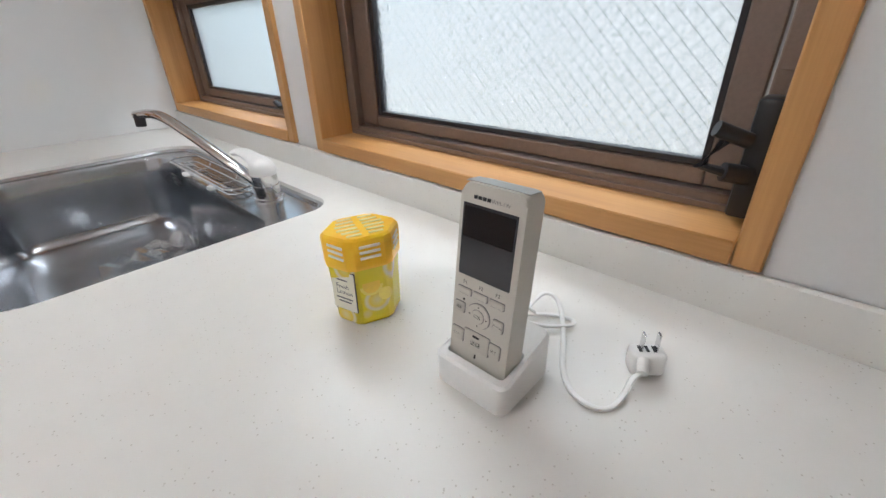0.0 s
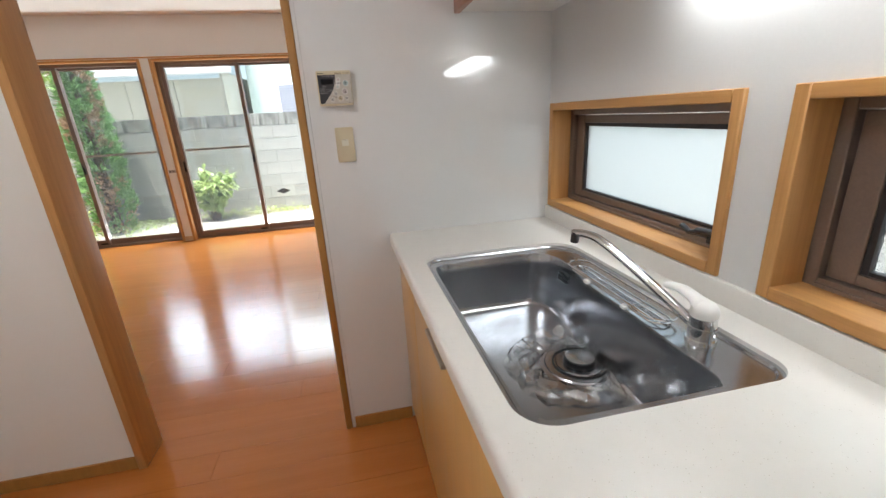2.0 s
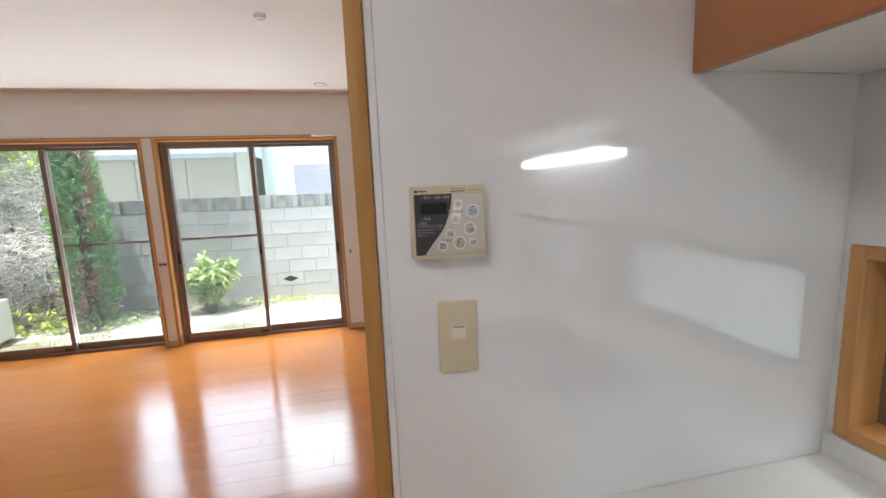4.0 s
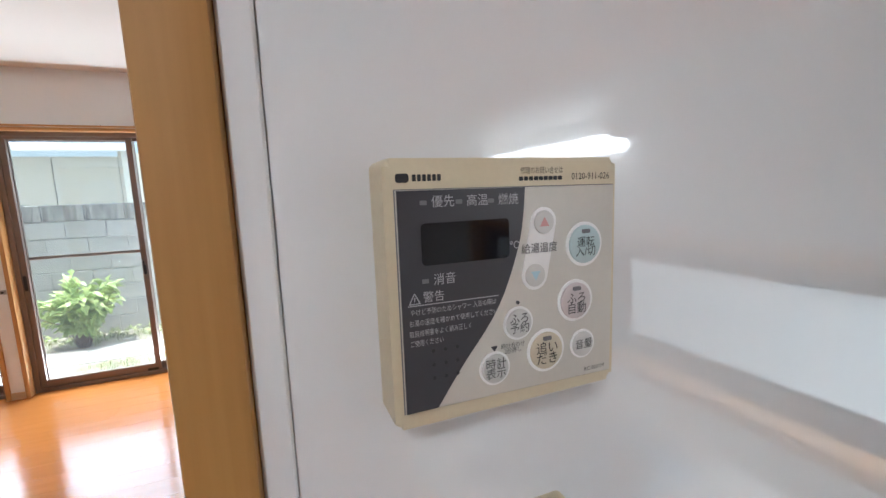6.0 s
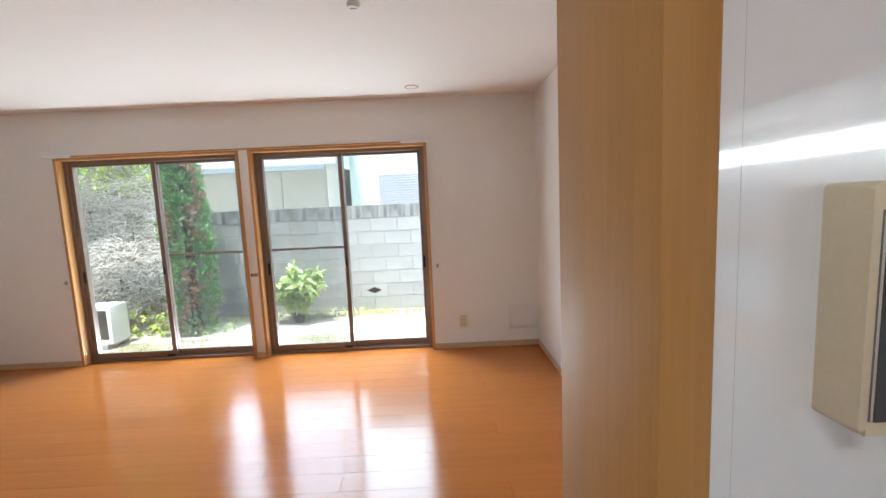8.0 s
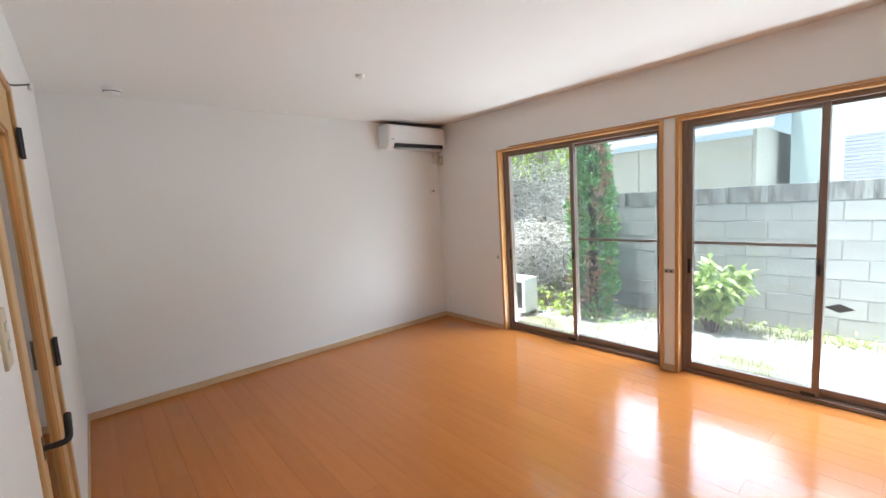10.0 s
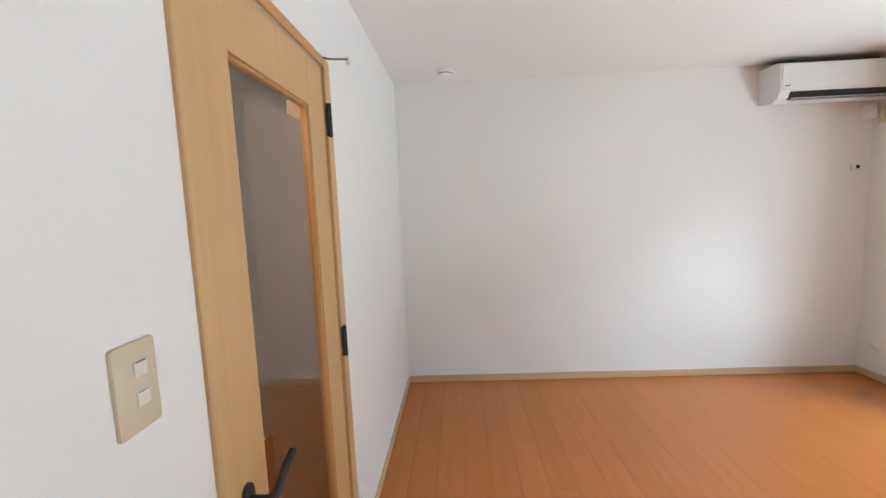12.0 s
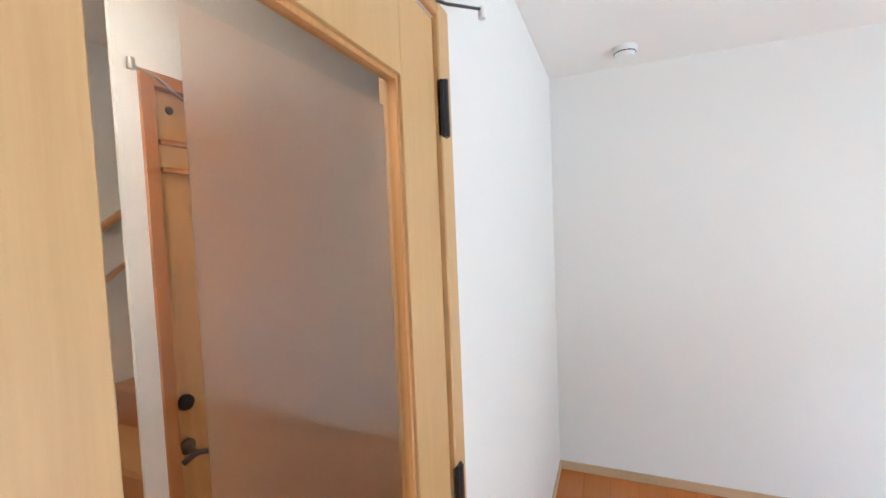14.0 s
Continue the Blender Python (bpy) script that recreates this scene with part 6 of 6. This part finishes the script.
full = block_mesh("block", 0.393, 0.193, M_BLOCK)
cope = block_mesh("coping_block", 0.393, 0.190, M_STAIN)
for row in range(7):
    zc = GZ + 0.10 + 0.2 * row
    n = int((BX1 - BX0) / 0.4)
    for k in range(n):
        xc = BX0 + 0.2 + 0.4 * k + (0.2 if row % 2 else 0)
        if xc > BX1 - 0.1:
            continue
        if row == 1 and abs(xc + 1.53) < 0.15:
            continue
        o = hold(new("block", full), wall)
        o.location = (xc, BY - 0.012 + 0.002 * ((row * 7 + k * 3) % 4), zc)
for k in range(int((BX1 - BX0) / 0.4)):
    o = hold(new("coping_block", cope), wall)
    o.location = (BX0 + 0.4 + 0.4 * k, BY - 0.013, BTOP - 0.0945)
# pierced block with a diamond opening
vb = thing("pierced_block", (-1.53, BY - 0.012, GZ + 0.3), "pierced concrete block with a diamond opening in the wall", "block")
b = bmesh.new()
bx = -1.53
for s0 in (-1, 1):
    for s1 in (-1, 1):
        pts = [(bx + s0 * 0.195, s1 * 0.0 + 0.0), (bx + s0 * 0.195, s1 * 0.095), (bx, s1 * 0.095), (bx, s1 * 0.05), (bx + s0 * 0.12, 0.0)]
        prism(b, pts if s0 * s1 < 0 else pts[::-1], -0.02, 0.0, Matrix.Translation((0, BY - 0.012, GZ + 0.3)) @ pose(0, 0, 0, 90, 0, 0))
part("face", b, M_BLOCK, vb)
# Dark sheet that paints the shade inside the diamond opening.
part("opening_shade", one_box(bx - 0.13, bx + 0.13, BY - 0.004, BY + 0.004, GZ + 0.24, GZ + 0.36), M_DARKALU, vb)

# neighbouring shed with metal siding
shed = thing("neighbour_shed", (-6.4, 10.4, GZ), "cream metal-sided lean-to shed behind the garden wall", "shed")
SX1 = -2.85
for k in range(7):
    xa = SX1 - 0.91 * (k + 1)
    pn = part("siding_panel", one_box(xa + 0.006, xa + 0.904, 10.2, 10.24, GZ, 2.30, r=0.004), M_SIDING, shed)
    b = bmesh.new()
    for zz in (2.12, 1.52):
        for j in range(3):
            rod(b, (xa + 0.16 + 0.3 * j, 10.2, zz), (xa + 0.16 + 0.3 * j, 10.185, zz), 0.013, n=8)
    part("bolts", b, M_ROOF, pn)
part("side_wall", one_box(SX1, SX1 + 0.05, 10.2, 13.0, GZ, 2.45), M_SIDING, shed)
part("fascia", one_box(-9.5, SX1 + 0.34, 9.75, 9.82, 2.35, 2.47, r=0.01), M_FASCIA, shed, "white gutter board")
b = bmesh.new()
vs = [b.verts.new(p) for p in ((-9.5, 9.78, 2.47), (SX1 + 0.34, 9.78, 2.47), (SX1 + 0.34, 13.2, 3.15), (-9.5, 13.2, 3.15), (-9.5, 9.78, 2.51), (SX1 + 0.34, 9.78, 2.51), (SX1 + 0.34, 13.2, 3.19), (-9.5, 13.2, 3.19))]
for f in ((0, 3, 2, 1), (4, 5, 6, 7), (0, 1, 5, 4), (1, 2, 6, 5), (2, 3, 7, 6), (3, 0, 4, 7)):
    b.faces.new([vs[i] for i in f])
part("roof", b, M_ROOF, shed, "grey sheet roof", smooth=False)

house = thing("neighbour_house", (0.2, 12.5, GZ), "pale mint rendered neighbouring house with a closed shutter", "house")
part("wall", one_box(-2.6, 5.5, 11.6, 16, GZ, 5.6), M_MINT, house)
wn_ = part("window", one_box(-1.95, 0.05, 11.55, 11.598, 1.35, 2.25, r=0.004), M_FASCIA, house)
sh = bmesh.new()
for k in range(14):
    box(sh, -1.90, 0.00, 11.535, 11.552, 1.385 + 0.0605 * k, 1.440 + 0.0605 * k, r=0.004)
part("shutter", sh, M_SHUTTER, wn_, "lavender grey roller shutter")
part("roof", one_box(-3.0, 6.0, 11.2, 16.4, 5.6, 5.75), M_ROOF, house)
# wall of the next house, seen blurred through the kitchen windows
nxt = thing("side_house", (3.4, 0.6, GZ), "pale rendered wall of the house next door", "house")
part("wall", one_box(3.2, 3.4, -6, 5.2, GZ, 1.9), M_CREAM, nxt)
part("upper_wall", one_box(3.25, 3.4, -6, 5.2, 1.9, 4.6), M_MINT, nxt)

# outdoor unit of the air conditioner
ou = thing("outdoor_unit", (-5.15, 6.35, GZ), "white outdoor air conditioner unit standing on the ground", "outdoor unit")
b = bmesh.new()
x0, x1, ya, yb, z0, z1 = -5.26, -4.485, 6.28, 6.56, GZ + 0.06, 0.424
box(b, x0, x0 + 0.05, ya, yb, z0, z1, r=0.004)
box(b, x1 - 0.05, x1, ya, yb, z0, z1, r=0.004)
box(b, x0 + 0.05, x1 - 0.05, ya, yb, z1 - 0.05, z1, r=0.004)
box(b, x0 + 0.05, x1 - 0.05, ya, yb, z0, z0 + 0.05, r=0.004)
part("case", b, M_FASCIA, ou)
b = bmesh.new()
for k in range(34):
    xx = x0 + 0.055 + 0.0195 * k
    box(b, xx, xx + 0.004, ya + 0.015, ya + 0.06, z0 + 0.05, z1 - 0.05)
part("fins", b, M_FIN, ou, "grey heat exchanger fins")
part("back_plate", one_box(x0 + 0.05, x1 - 0.05, yb - 0.02, yb - 0.01, z0 + 0.05, z1 - 0.05), M_FASCIA, ou)
for xx in (x0 + 0.1, x1 - 0.1):
    part("foot", one_box(xx - 0.04, xx + 0.04, ya - 0.02, yb + 0.02, GZ, z0, r=0.004), M_MORTAR, ou)

# ---- plants ----


class Soup:
    """Collects many small faces and makes one mesh of them."""

    def __init__(self):
        self.v, self.f = [], []

    def leaf(self, p, d, up, length, width, fold=0.25):
        side = d.cross(up)
        side = side.normalized() if side.length > 1e-5 else Vector((1, 0, 0))
        n = side.cross(d).normalized()
        i = len(self.v)
        mid = p + d * length * 0.5
        tip = p + d * length - n * length * 0.15
        self.v += [p, mid + side * width / 2 + n * width * fold, tip, mid - side * width / 2 + n * width * fold, mid]
        self.f += [(i, i + 1, i + 4), (i + 1, i + 2, i + 4), (i + 2, i + 3, i + 4), (i + 3, i, i + 4)]

    def stick(self, p, q, r):
        d = (q - p).normalized()
        a = d.orthogonal().normalized() * r
        c = d.cross(a)
        i = len(self.v)
        self.v += [p + a, p - a * 0.5 + c * 0.87, p - a * 0.5 - c * 0.87, q]
        self.f += [(i, i + 1, i + 3), (i + 1, i + 2, i + 3), (i + 2, i, i + 3)]

    def blade(self, p, h, w, lean):
        i = len(self.v)
        s = Vector((w / 2, 0, 0)) if abs(lean.x) < abs(lean.y) else Vector((0, w / 2, 0))
        self.v += [p - s, p + s, p + Vector((0, 0, h)) + lean]
        self.f += [(i, i + 1, i + 2)]

    def make(self, name, material):
        me = bpy.data.meshes.new(name)
        me.from_pydata([tuple(v) for v in self.v], [], self.f)
        me.materials.append(material)
        me.update()
        return me


def unit():
    a, z = random.uniform(0, 2 * math.pi), random.uniform(-1, 1)
    r = math.sqrt(1 - z * z)
    return Vector((r * math.cos(a), r * math.sin(a), z))


def hydrangea():
    random.seed(11)
    c = Vector((-2.52, 7.10, GZ))
    t = thing("hydrangea_bush", c, "leafy light green hydrangea bush before the block wall", "bush")
    stems, leaves = Soup(), Soup()
    for k in range(30):
        a = 2 * math.pi * k / 30 + random.uniform(-0.2, 0.2)
        spread = random.uniform(0.08, 0.42)
        top_ = c + Vector((math.cos(a) * spread, math.sin(a) * spread * 0.7, random.uniform(0.42, 0.78) * (1.08 - spread * 0.6)))
        mid = c.lerp(top_, 0.55) + Vector((0, 0, 0.08))
        stems.stick(c + Vector((math.cos(a) * 0.05, math.sin(a) * 0.05, 0)), mid, 0.009)
        stems.stick(mid, top_, 0.006)
        for j in range(32):
            p = mid.lerp(top_, random.uniform(-1.05, 1.05)) + unit() * 0.03
            d = (unit() + Vector((math.cos(a), math.sin(a), 0.25))).normalized()
            leaves.leaf(p, d, Vector((0, 0, 1)), random.uniform(0.09, 0.16), random.uniform(0.055, 0.10))
    hold(new("stems", stems.make("stems", M_BARK)), t)
    hold(new("foliage", leaves.make("foliage", M_LEAF)), t)


hydrangea()


def conifer():
    random.seed(12)
    c = Vector((-3.77, 6.80, GZ))
    t = thing("conifer_tree", c, "dense green columnar conifer with some dry brown patches", "tree")
    part("trunk", rod(bmesh.new(), c, c + Vector((0, 0, 3.0)), 0.07, 0.02, 10), M_BARK, t)
    green, dry, limbs = Soup(), Soup(), Soup()
    height = 3.3
    for k in range(1500):
        f = random.random() ** 0.9
        rr = (0.33 * (1 - 0.62 * f ** 1.6) * (0.72 + 0.28 * min(1, f * 6))) * (0.86 + 0.2 * noise.noise(Vector((f * 7, k * 0.01, 3))))
        a = random.uniform(0, 2 * math.pi)
        rr *= 0.88 + 0.22 * noise.noise(Vector((math.cos(a) * 1.8, math.sin(a) * 1.8, f * 6)))
        p = c + Vector((math.cos(a) * rr * random.uniform(0.82, 1.0), math.sin(a) * rr * random.uniform(0.82, 1.0), 0.05 + f * height))
        out = Vector((math.cos(a), math.sin(a), 0.75)).normalized()
        patch = noise.noise(Vector((a * 1.3, f * 7.5, 1.7)))
        soup = dry if patch > 0.20 else green
        if k % 12 == 0:
            limbs.stick(Vector((c.x, c.y, p.z - 0.15)), p, 0.008)
        for j in range(7):
            d = (out + unit() * 0.75).normalized()
            soup.leaf(p + unit() * 0.04, d, unit(), random.uniform(0.05, 0.11), random.uniform(0.018, 0.035), 0.1)
    hold(new("branches", limbs.make("branches", M_BARK)), t)
    hold(new("crown", green.make("crown", M_THUJA)), t)
    tagged(hold(new("dry_crown", dry.make("dry_crown", M_THUJADRY)), t), "dry brown sprays")


conifer()


def dead_hedge():
    random.seed(13)
    t = thing("dry_hedge", (-6.0, 7.1, GZ), "tall withered hedge of grey-white dry twigs with green leaves on top", "hedge")
    twigs, tops, limbs = Soup(), Soup(), Soup()
    for k in range(15):
        x = -8.0 + 0.25 * k
        limbs.stick(Vector((x, 7.2, GZ)), Vector((x + random.uniform(-0.2, 0.2), 7.2, 2.6)), 0.03)
    for k in range(17000):
        x = random.uniform(-8.2, -4.0)
        z = random.uniform(GZ + 0.06, 2.08 + 0.40 * noise.noise(Vector((x * 1.6, 4.2, 0))))
        depth = 0.34 * noise.noise(Vector((x * 1.5, z * 1.5, 0))) + random.uniform(-0.12, 0.10)
        p = Vector((x, 6.98 + depth, z))
        d = Vector((random.uniform(-1, 1), random.uniform(-0.8, 0.1), random.uniform(-0.45, 0.35))).normalized()
        twigs.stick(p, p + d * random.uniform(0.06, 0.24), random.uniform(0.003, 0.007))
    for k in range(5200):
        x = random.uniform(-8.2, -3.9)
        base = 1.88 + 0.40 * noise.noise(Vector((x * 1.6, 4.2, 0)))
        z = random.uniform(base, 3.9)
        p = Vector((x, 6.98 + random.uniform(-0.3, 0.3), z))
        tops.leaf(p, (unit() + Vector((0, -0.6, 0))).normalized(), Vector((0, 0, 1)), random.uniform(0.06, 0.13), random.uniform(0.03, 0.06))
    for k in range(260):
        x = random.uniform(-6.0, -4.0)
        p = Vector((x, 6.72 + random.uniform(-0.15, 0.2), GZ + random.uniform(0.0, 0.35)))
        tops.leaf(p, (unit() + Vector((0, -0.3, 0.5))).normalized(), Vector((0, 0, 1)), random.uniform(0.07, 0.13), random.uniform(0.04, 0.07))
    hold(new("branches", limbs.make("branches", M_BARK)), t)
    hold(new("twigs", twigs.make("twigs", M_TWIG)), t)
    tagged(hold(new("leaves", tops.make("leaves", M_LEAFTOP)), t), "green leaves along the top")
    structure("backdrop", one_box(-9.5, -4.25, 7.42, 7.52, GZ, 3.6), M_DRYGROWTH, "dry inner growth of the hedge")


dead_hedge()


def grass():
    random.seed(14)
    g, low = Soup(), Soup()
    for k in range(6000):
        if k % 3 == 0:
            x, y = random.uniform(-5.0, 1.5), random.gauss(6.12, 0.20)
        else:
            x, y = random.uniform(-4.6, 2.5), random.gauss(7.36, 0.12)
        if not (5.70 < y < 7.58) or noise.noise(Vector((x * 1.7, y * 1.7, 5))) < -0.08:
            continue
        g.blade(Vector((x, y, GZ)), random.uniform(0.03, 0.09), random.uniform(0.004, 0.007), Vector((random.uniform(-0.03, 0.03), random.uniform(-0.03, 0.03), 0)))
    for k in range(230):
        x, y = random.gauss(-3.5, 0.30), random.gauss(6.75, 0.20)
        low.leaf(Vector((x, y, GZ + random.uniform(0, 0.10))), (unit() + Vector((0, 0, 0.6))).normalized(), Vector((0, 0, 1)), random.uniform(0.04, 0.08), random.uniform(0.02, 0.04))
    for k in range(160):
        x, y = random.uniform(-3.3, -1.2), random.gauss(7.38, 0.10)
        low.leaf(Vector((x, y, GZ + random.uniform(0, 0.06))), (unit() + Vector((0, 0, 0.6))).normalized(), Vector((0, 0, 1)), random.uniform(0.04, 0.09), random.uniform(0.02, 0.05))
    tagged(new("grass", g.make("grass", M_GRASS)), "patchy green lawn grass and weeds", "grass", kind="stuff")
    tagged(new("ground_cover", low.make("ground_cover", M_LEAF)), "low leafy weeds at the foot of the plants", "weeds", kind="stuff")


grass()

# ---- floor boards ----
FLOOR = bpy.data.objects["floor"]
BW = 0.152
boards = {}


def board(x0, x1, y0, y1):
    key = (round(x1 - x0, 3), round(y1 - y0, 3))
    if key not in boards:
        lx, ly = key
        b = bmesh.new()
        c = 0.0006
        lo = [b.verts.new((x, y, -0.0135)) for x, y in ((0.0005, 0.0005), (lx - 0.0005, 0.0005), (lx - 0.0005, ly - 0.0005), (0.0005, ly - 0.0005))]
        mi = [b.verts.new((v.co.x, v.co.y, -0.0030)) for v in lo]
        hi = [b.verts.new((x, y, 0)) for x, y in ((c, c), (lx - c, c), (lx - c, ly - c), (c, ly - c))]
        for p, q in ((lo, mi), (mi, hi)):
            for k in range(4):
                b.faces.new((p[k], p[(k + 1) % 4], q[(k + 1) % 4], q[k]))
        b.faces.new(hi)
        boards[key] = mesh_of("plank", b, M_FLOOR)
    o = hold(new("plank", boards[key]), FLOOR)
    o.location = (x0, y0, 0)


def lay_floor(xa, xb, ya, yb, y_from):
    row, y = 0, y_from
    while y < yb:
        y0, y1 = max(y, ya), min(y + BW, yb)
        if y1 - y0 > 0.004:
            x = xa - (0.0, 0.9, 0.45, 1.35)[row % 4]
            while x < xb:
                x0, x1 = max(x, xa), min(x + 1.818, xb)
                if x1 - x0 > 0.01:
                    board(x0, x1, y0, y1)
                x += 1.818
        y += BW
        row += 1


lay_floor(XW, XE, YS, YN + 0.065, YS)
lay_floor(OL, OR_, YK - 0.001, YS, YS - BW)
lay_floor(KW, CF + 0.16, KS, YK - 0.001, YK - 0.001 - BW * 18)
lay_floor(D1, D0, YK - 0.001, YS, YS - BW)
lay_floor(HX1, KW - 0.1, HN - 0.9, YK - 0.001, HN - 0.9)
